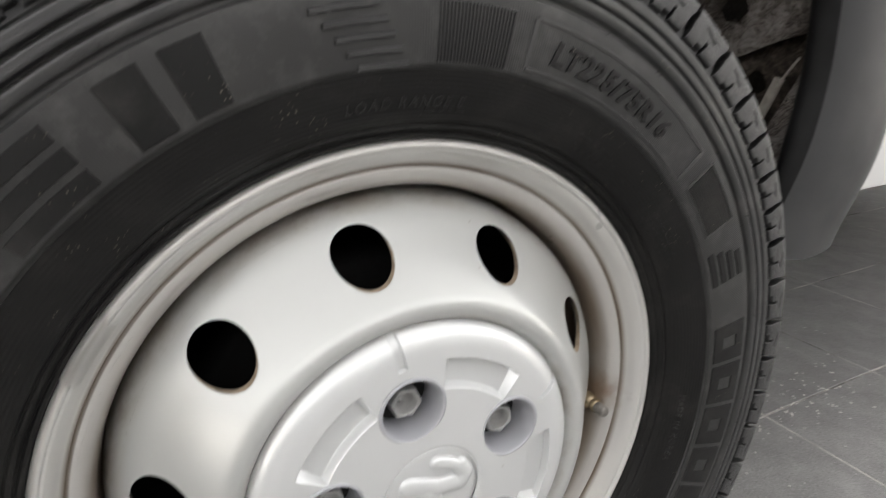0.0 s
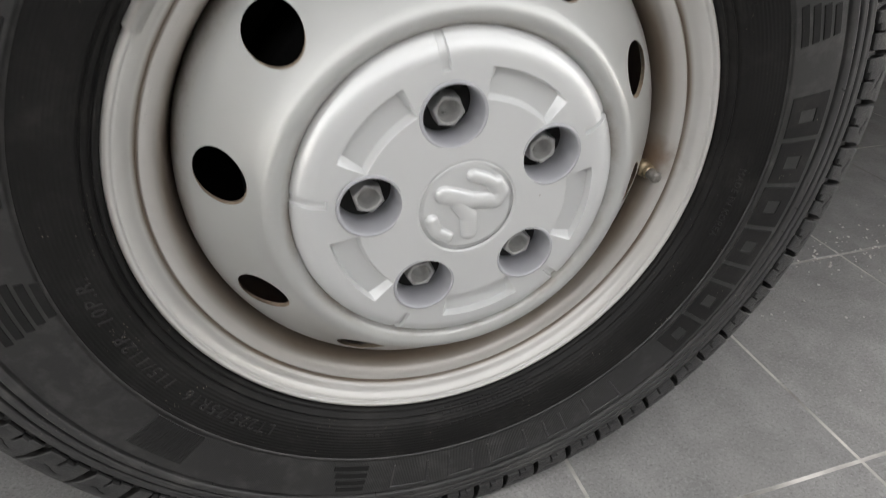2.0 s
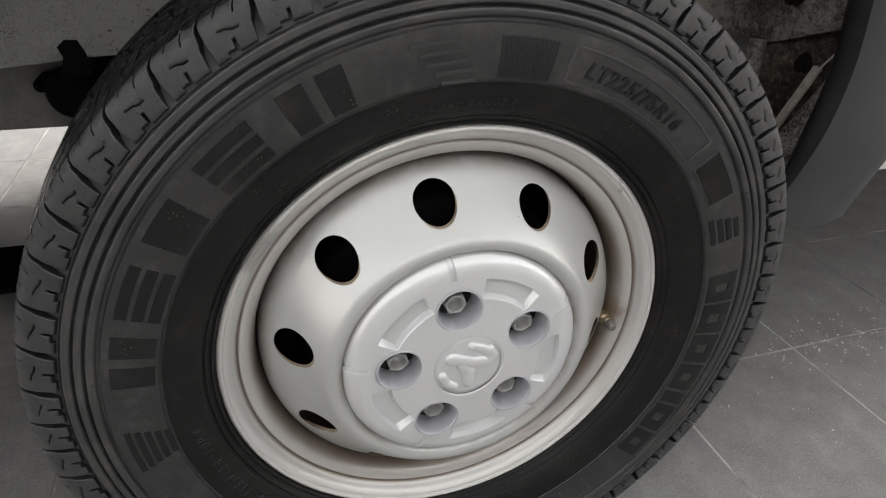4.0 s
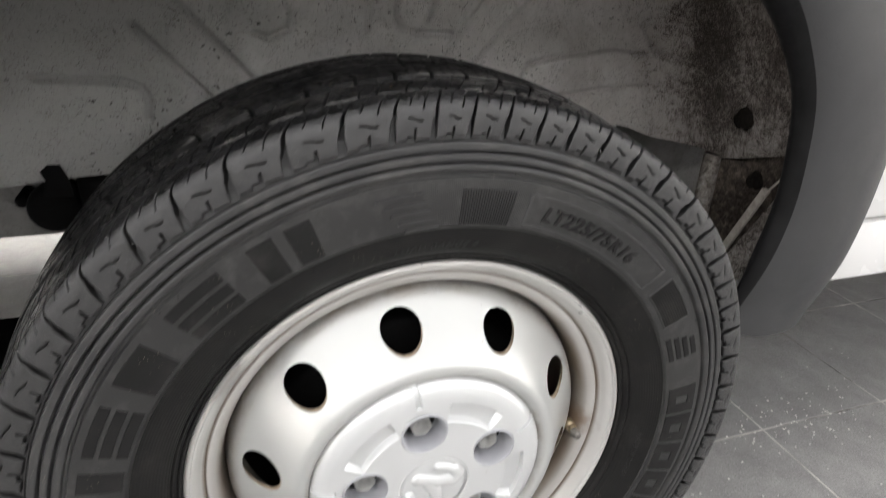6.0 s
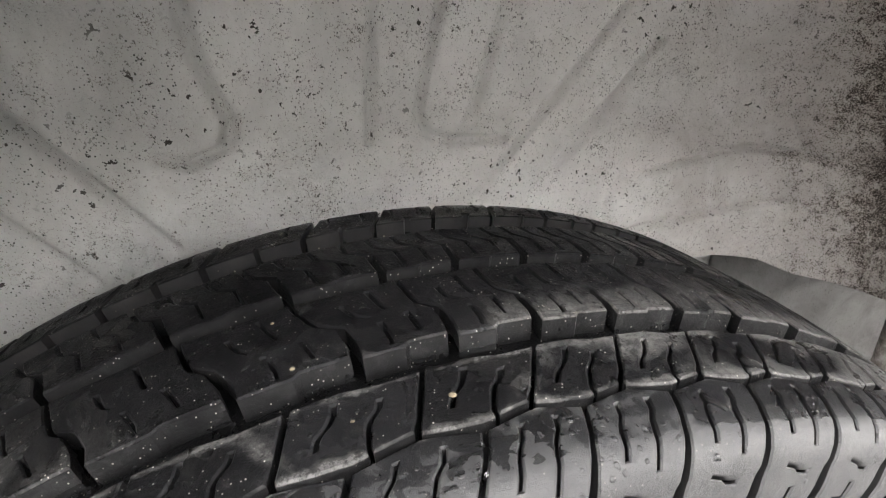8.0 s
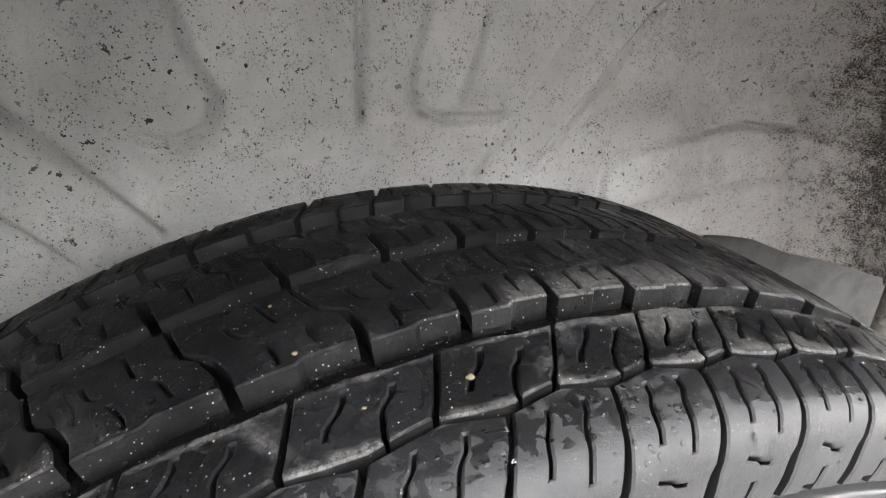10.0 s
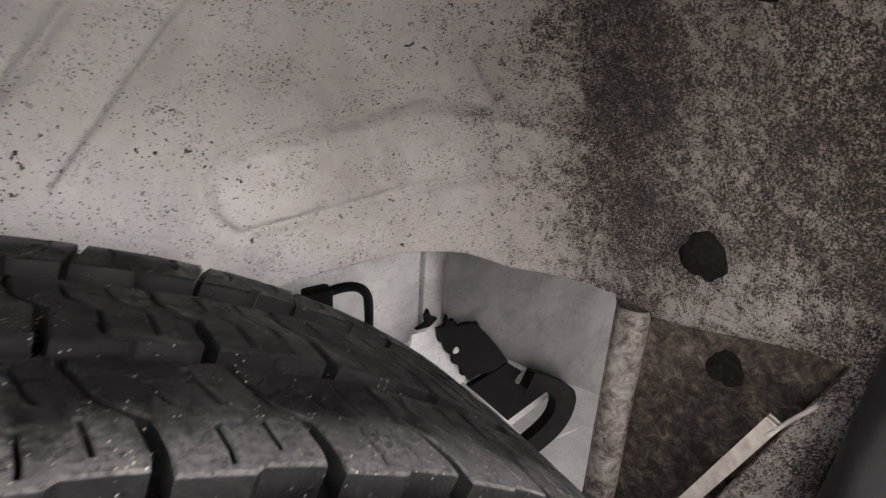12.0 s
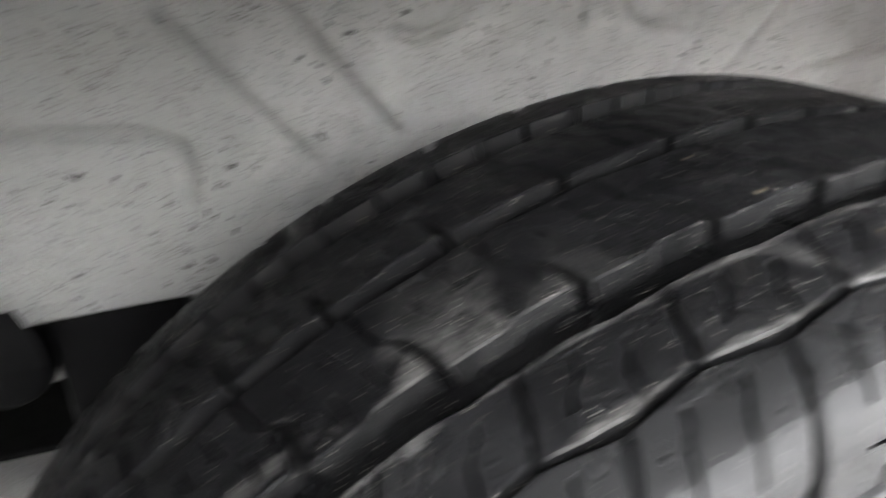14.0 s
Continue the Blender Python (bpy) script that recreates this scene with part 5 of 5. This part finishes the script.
lr = [[lip_bm.verts.new(v.co) for v in ring[:CUT + 1]] for ring in rings]
for p, q in zip(rings, rings[1:]):
    for i in range(CUT, len(p) - 1):
        bm.faces.new((p[i], p[i + 1], q[i + 1], q[i]))
for p, q in zip(lr, lr[1:]):
    for i in range(CUT):
        lip_bm.faces.new((p[i], p[i + 1], q[i + 1], q[i]))
bm.faces.new(rings[0])
bm.faces.new(list(reversed(rings[-1])))
bmesh.ops.recalc_face_normals(bm, faces=bm.faces)
bmesh.ops.recalc_face_normals(lip_bm, faces=lip_bm.faces)
clad = part("arch_cladding", bm, M_CLAD, van, "dark grey textured plastic arch cladding", 50)
part("arch_lip", lip_bm, M_LIP_SHADE, clad, "inner lip of the cladding, shade painted black", 60)

# ---- body above and round it, out of sight but for its shade ----
bm = bmesh.new()
edge = []
for k in range(0, len(rings), 2):
    p = Vector(LIP[k])
    if p.z > 0.66:
        nrm = Vector((p.x, 0, p.z - 0.45)).normalized()
        edge.append(p + nrm * 0.125)
outline = [(4.0, 1.0), (4.0, 2.50), (-3.6, 2.50), (-3.6, 0.9)] + [(p.x, p.z) for p in reversed(edge)]
fr = [bm.verts.new((x, 0.034, z)) for x, z in outline]
bk = [bm.verts.new((x, 0.044, z)) for x, z in outline]
bm.faces.new(fr)
bm.faces.new(list(reversed(bk)))
for i in range(len(fr)):
    j = (i + 1) % len(fr)
    bm.faces.new((fr[i], bk[i], bk[j], fr[j]))
bmesh.ops.recalc_face_normals(bm, faces=bm.faces)
part("body_side", bm, M_WHITE, van, "white painted body side", 50)
bm = bmesh.new()
box(bm, (-3.6, 0.02, 2.505), (4.0, 2.0, 2.60))
bevel_all(bm, 0.03)
part("roof", bm, M_WHITE, van)
bm = bmesh.new()
box(bm, (-3.6, 1.96, 0.42), (4.0, 2.0, 2.55))
part("far_body_side", bm, M_WHITE, van)
bm = bmesh.new()
box(bm, (3.96, 0.02, 0.40), (4.0, 1.98, 2.55))
part("end_panel", bm, M_WHITE, van)
bm = bmesh.new()
box(bm, (-3.6, 0.02, 0.60), (-3.56, 1.98, 2.55))
part("end_panel", bm, M_WHITE, van)
bm = bmesh.new()
box(bm, (-3.6, 0.50, 0.62), (0.50, 1.96, 0.66))
part("underbody", bm, M_BLACK, van, "black underbody sheet", 30)
bm = bmesh.new()
box(bm, (0.50, 0.12, 0.64), (3.98, 1.96, 0.68))
part("underbody", bm, M_BLACK, van, "", 30)
bm = bmesh.new()
box(bm, (-3.6, -0.005, 0.40), (-0.60, 0.06, 1.0))
bevel_all(bm, 0.02)
part("side_sill", bm, M_WHITE, van, "white sill ahead of the wheel arch")
bm = bmesh.new()
box(bm, (0.470, 0.040, 0.484), (3.98, 0.10, 0.560))
box(bm, (0.470, 0.036, 0.566), (3.98, 0.10, 1.05))
bevel_all(bm, 0.006)
part("side_sill", bm, M_WHITE, van, "white lower body beyond the wheel arch")

# ---- under the wheelhouse ----
bm = bmesh.new()
box(bm, (-3.4, 0.330, 0.499), (0.095, 0.40, 0.640))
bevel_all(bm, 0.008)
part("chassis_rail", bm, M_GREYMETAL, van, "grey primed chassis rail")
bm = bmesh.new()
prof = [(0.398, 0.66), (0.398, 0.500), (0.430, 0.490), (0.478, 0.437), (0.545, 0.387), (0.603, 0.354), (0.643, 0.327), (0.80, 0.31), (1.3, 0.36), (1.3, 0.66)]
for lo, hi in ((0.360, 0.375),):
    fr = [bm.verts.new((x, lo, z)) for x, z in prof]
    bk = [bm.verts.new((x + 0.01, hi, z)) for x, z in prof]
    bm.faces.new(fr)
    bm.faces.new(list(reversed(bk)))
    for i in range(len(prof)):
        j = (i + 1) % len(prof)
        bm.faces.new((fr[i], bk[i], bk[j], fr[j]))
part("side_member", bm, M_GREYMETAL, van, "grey primed side member", 30)
# inner panels: light from below painted as paler metal
bm = bmesh.new()
box(bm, (0.10, 0.3765, 0.475), (0.384, 0.395, 0.66))
bevel_all(bm, 0.004)
part("inner_panel", bm, M_PALE_LIT, van, "inner panel beside the side member, light painted in pale")
bm = bmesh.new()
box(bm, (0.3875, 0.3775, 0.475), (0.440, 0.393, 0.66))
bevel_all(bm, 0.003)
part("inner_panel", bm, M_PALE_LIT, van)
for z, l in ((0.352, -0.30), (0.338, -0.29), (0.324, -0.28)):
    bm = bmesh.new()
    box(bm, (l, 0.355, z - 0.0055), (0.45, 0.440, z + 0.0055))
    bmesh.ops.subdivide_edges(bm, edges=[e for e in bm.edges if abs(e.verts[0].co.x - e.verts[1].co.x) > 0.4], cuts=12)
    for v in bm.verts:
        v.co.z += 0.05 * (v.co.x + 0.05) ** 2
    part("spring_leaf", bm, M_BLACK, van, "black leaf of the rear spring", 30)
bm = bmesh.new()
spin(bm, smooth_profile([(0.0, 0.276), (0.018, 0.278), (0.0245, 0.284), (0.026, 0.296), (0.024, 0.312), (0.020, 0.322), (0.024, 0.334), (0.024, 0.345)], 3), 28)
part("bump_stop", bm, M_BLACK, van, "round black rubber mount on the rail", 50, Vector((-0.336, 0, 0.549)))
bm = bmesh.new()
spin(bm, [(0.0, 0.292), (0.0055, 0.293), (0.007, 0.297), (0.007, 0.340)], 14)
part("mount_bolt", bm, M_BLACK, van, "", 50, Vector((-0.366, 0, 0.556)))
bm = bmesh.new()
for k, (x, z) in enumerate(((-0.3285, 0.6058), (-0.3215, 0.6120), (-0.3110, 0.6112), (-0.3050, 0.5990), (-0.3040, 0.5780), (-0.3320, 0.5780), (-0.3255, 0.5965))):
    bm.verts.new((x, 0.240 + 0.002 * (k % 3), z))
bm.faces.new(list(bm.verts))
bmesh.ops.solidify(bm, geom=list(bm.faces), thickness=-0.006)
part("mount_flap", bm, M_BLACK, van, "torn black rubber flap above the mount", 30)
bm = bmesh.new()
box(bm, (-0.312, 0.285, 0.400), (-0.235, 0.335, 0.588))
bevel_all(bm, 0.012)
part("mount_bracket", bm, M_BLACK, van, "black bracket carrying the rubber mount")

# right-hand opening: pillar, muddy plate, strip, brackets, hose
bm = bmesh.new()
tube(bm, smooth_profile([(0.419, 0.178, 0.606), (0.418, 0.177, 0.58), (0.417, 0.175, 0.52), (0.416, 0.173, 0.475), (0.416, 0.172, 0.430)], 4), 0.0112, 16)
part("support_post", bm, M_POST, van, "mud-crusted upright post under the lip", 50)
bm = bmesh.new()
vs = [bm.verts.new(p) for p in ((0.424, 0.180, 0.625), (0.452, 0.056, 0.660), (0.446, 0.056, 0.480), (0.430, 0.150, 0.455), (0.426, 0.190, 0.440))]
bm.faces.new(vs)
bmesh.ops.subdivide_edges(bm, edges=list(bm.edges), cuts=6, use_grid_fill=True)
bmesh.ops.solidify(bm, geom=list(bm.faces), thickness=0.004)
part("muddy_plate", bm, M_MUD, van, "dark plate caked with mud", 50)
bm = bmesh.new()
vs = [bm.verts.new(p) for p in ((0.436, 0.062, 0.625), (0.448, 0.052, 0.650), (0.420, 0.056, 0.490), (0.398, 0.086, 0.478), (0.396, 0.096, 0.505))]
bm.faces.new(vs)
bmesh.ops.subdivide_edges(bm, edges=list(bm.edges), cuts=6, use_grid_fill=True)
bmesh.ops.solidify(bm, geom=list(bm.faces), thickness=0.003)
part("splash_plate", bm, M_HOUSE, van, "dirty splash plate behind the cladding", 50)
bm = bmesh.new()
m = look((0.398, 0.110, 0.495), (0.402, 0.083, 0.568))
box(bm, (-0.0022, -0.0026, -0.108), (0.0022, 0.0026, 0.0), m)
bevel_all(bm, 0.0015)
part("strip", bm, M_STRIP, van, "pale dusty metal strip standing at a slant")
bm = bmesh.new()
tube(bm, [(0.401, 0.073, 0.588), (0.403, 0.066, 0.602), (0.406, 0.058, 0.616)], 0.0012, 8)
part("wire_end", bm, M_STRIP, van)
rnd = random.Random(9)


def blob(name, centre, nrm, radius, thick, material, label):
    bm = bmesh.new()
    n = Vector(nrm).normalized()
    u = n.cross(Vector((0, 0, 1))).normalized()
    v = n.cross(u)
    c0 = bm.verts.new(Vector(centre) + n * thick)
    ra, rb = [], []
    for k in range(26):
        a = 2 * math.pi * k / 26
        w = radius * (1 + 0.10 * math.sin(3 * a + 9 * radius) + 0.05 * math.sin(7 * a) + rnd.uniform(-0.05, 0.05))
        dvec = math.cos(a) * u + math.sin(a) * v
        ra.append(bm.verts.new(Vector(centre) + dvec * w * 0.7 + n * thick * 0.8))
        rb.append(bm.verts.new(Vector(centre) + dvec * w - n * 0.002))
    for k in range(26):
        bm.faces.new((c0, ra[k], ra[(k + 1) % 26]))
        bm.faces.new((ra[k], rb[k], rb[(k + 1) % 26], ra[(k + 1) % 26]))
    bmesh.ops.recalc_face_normals(bm, faces=bm.faces)
    return part(name, bm, material, van, label, 60)


blob("drain_plug", (0.4075, 0.135, 0.661), (-1, -0.05, 0.1), 0.0140, 0.0012, M_PLUG, "black rubber drain plug in the wheelhouse")
blob("drain_plug", (0.3688, 0.1206, 0.7999), (-0.88, 0.01, -0.47), 0.0180, 0.0018, M_PLUG, "large black rubber plug caked with mud")
bm = bmesh.new()
tube(bm, smooth_profile([(0.362, 0.198, 0.815), (0.3735, 0.202, 0.781), (0.3770, 0.207, 0.766), (0.3820, 0.212, 0.745), (0.3865, 0.214, 0.728), (0.3915, 0.211, 0.714), (0.3968, 0.204, 0.704), (0.4018, 0.199, 0.687), (0.4050, 0.204, 0.668), (0.4070, 0.210, 0.638), (0.4085, 0.211, 0.612)], 5), 0.0017, 8)
part("sealant_bead", bm, M_HOUSE, van, "wavy bead of sealant in the wheelhouse corner", 80)
blob("drain_plug", (0.4330, 0.120, 0.590), (-1, -0.1, 0.1), 0.0120, 0.0012, M_PLUG, "black rubber plug in the muddy plate")

# brackets and hose seen through the opening beside the tyre
bm = bmesh.new()
tube(bm, smooth_profile([(0.262, 0.345, 0.556), (0.280, 0.345, 0.566), (0.300, 0.345, 0.567), (0.312, 0.345, 0.560), (0.316, 0.345, 0.545), (0.316, 0.345, 0.500)], 4), 0.0038, 10)
part("brake_hose", bm, M_BLACK, van, "thin black brake hose bent over", 60)
bm = bmesh.new()
box(bm, (0.262, 0.338, 0.552), (0.284, 0.352, 0.572))
bevel_all(bm, 0.003)
part("hose_clip", bm, M_BLACK, van)


def sheet(name, outline, y, thick, material, label):
    """An upright plate with the outline (x, z), facing the axle's end."""
    bm = bmesh.new()
    fr = [bm.verts.new((x, y, z)) for x, z in outline]
    bk = [bm.verts.new((x, y + thick, z)) for x, z in outline]
    bm.faces.new(fr)
    bm.faces.new(list(reversed(bk)))
    for i in range(len(fr)):
        j = (i + 1) % len(fr)
        bm.faces.new((fr[i], bk[i], bk[j], fr[j]))
    bmesh.ops.recalc_face_normals(bm, faces=bm.faces)
    return part(name, bm, material, van, label, 30)


def torn(points, size, seed):
    """A ragged outline through the points."""
    rr = random.Random(seed)
    out = []
    for p, q in zip(points, points[1:] + points[:1]):
        n = 6
        for i in range(n):
            t = i / n
            out.append((p[0] + (q[0] - p[0]) * t + rr.uniform(-size, size), p[1] + (q[1] - p[1]) * t + rr.uniform(-size, size)))
    return out


sheet("hanger_plate", torn([(0.366, 0.497), (0.404, 0.499), (0.432, 0.470), (0.428, 0.428), (0.400, 0.400), (0.360, 0.450)], 0.0010, 3), 0.358, 0.004, M_PALE_LIT, "pale spring hanger plate under the side member")
sheet("chassis_bracket", torn([(0.389, 0.497), (0.399, 0.510), (0.412, 0.496), (0.430, 0.495), (0.479, 0.436), (0.434, 0.430), (0.420, 0.441), (0.398, 0.478)], 0.0028, 8), 0.352, 0.004, M_BLACK, "black bracket with ragged flaking paint")
sheet("chassis_bracket", [(0.431, 0.420), (0.478, 0.433), (0.545, 0.377), (0.488, 0.356)], 0.354, 0.006, M_BLACK, "flat black plate below the side member")
sheet("bright_rail", [(0.486, 0.357), (0.558, 0.376), (0.556, 0.362), (0.500, 0.340)], 0.360, 0.008, M_PALE_LIT, "pale rail edge behind the strap")
# no real opening: a pale disc paints the light seen through it
blob("bolt_hole", (0.4099, 0.3515, 0.4708), (0, -1, 0), 0.0042, 0.0006, M_PALE_LIT, "small pale disc for light in the black bracket's hole")
blob("bare_patch", (0.4985, 0.3535, 0.4075), (0, -1, 0), 0.0085, 0.0006, M_GREYMETAL, "round grey patch on the black plate")
sheet("bracket_stub", [(0.3660, 0.5050), (0.3760, 0.5085), (0.3745, 0.5160), (0.3775, 0.5225), (0.3810, 0.5145), (0.3875, 0.5110), (0.3800, 0.5045)], 0.3525, 0.004, M_BLACK, "torn black stub of a bracket")
outer = smooth_profile([(0.505, 0.420), (0.535, 0.402), (0.569, 0.376), (0.575, 0.348), (0.561, 0.321), (0.529, 0.304), (0.490, 0.290)], 5)
inner = smooth_profile([(0.480, 0.318), (0.510, 0.330), (0.534, 0.343), (0.543, 0.358), (0.540, 0.376), (0.520, 0.392), (0.497, 0.402)], 5)
sheet("strap", outer + inner, 0.341, 0.012, M_BLACK, "curved flat black strap")

# ================= floor tiles =================
tile_bm = bmesh.new()
box(tile_bm, (-TX / 2 + 0.0020, -TY / 2 + 0.0020, -0.008), (TX / 2 - 0.0020, TY / 2 - 0.0020, 0.0))
bmesh.ops.bevel(tile_bm, geom=[e for e in tile_bm.edges if all(v.co.z > -0.001 for v in e.verts)], offset=0.0008, segments=1, affect="EDGES")
tile_me = bpy.data.meshes.new("tile")
tile_bm.to_mesh(tile_me)
tile_bm.free()
tile_me.materials.append(M_TILE)
rnd = random.Random(2)
far = bmesh.new()
for i in range(-26, 30):
    for j in range(-24, 30):
        cx, cy = X0 + (i + 0.5) * TX, Y0 + (j + 0.5) * TY
        tip = rnd.uniform(-0.0003, 0.0003)
        if -7 <= i < 10 and -6 <= j < 11:
            ob = new("tile", tile_me)
            ob.parent = floor
            ob.location = (cx, cy, 0.0006 + tip)
        else:
            x0, x1, y0, y1 = cx - TX / 2 + 0.0020, cx + TX / 2 - 0.0020, cy - TY / 2 + 0.0020, cy + TY / 2 - 0.0020
            far.faces.new([far.verts.new((x, y, 0.0006 + tip)) for x, y in ((x0, y0), (x1, y0), (x1, y1), (x0, y1))])
tagged(part("far_tiles", far, M_TILE, floor), kind="stuff")

# white crumbs scattered on the floor beside the wheel
rnd = random.Random(21)
bm = bmesh.new()
for k in range(150):
    cx, cy = (rnd.gauss(0.86, 0.10), rnd.gauss(0.26, 0.035)) if k < 110 else (rnd.uniform(0.45, 1.2), rnd.uniform(0.0, 0.45))
    w = rnd.uniform(0.0007, 0.0019)
    tilt = Matrix.Translation((cx, cy, 0.0012 + w * 0.35)) @ Matrix.Rotation(rnd.uniform(0, 3), 4, "Z") @ Matrix.Rotation(rnd.uniform(-0.5, 0.5), 4, "X")
    box(bm, (-w, -w * 0.7, -w * 0.5), (w, w * 0.7, w * 0.5), tilt)
tagged(part("crumbs", bm, M_CRUMB, None, "small white crumbs scattered on the tile floor"), category="crumbs", kind="stuff")
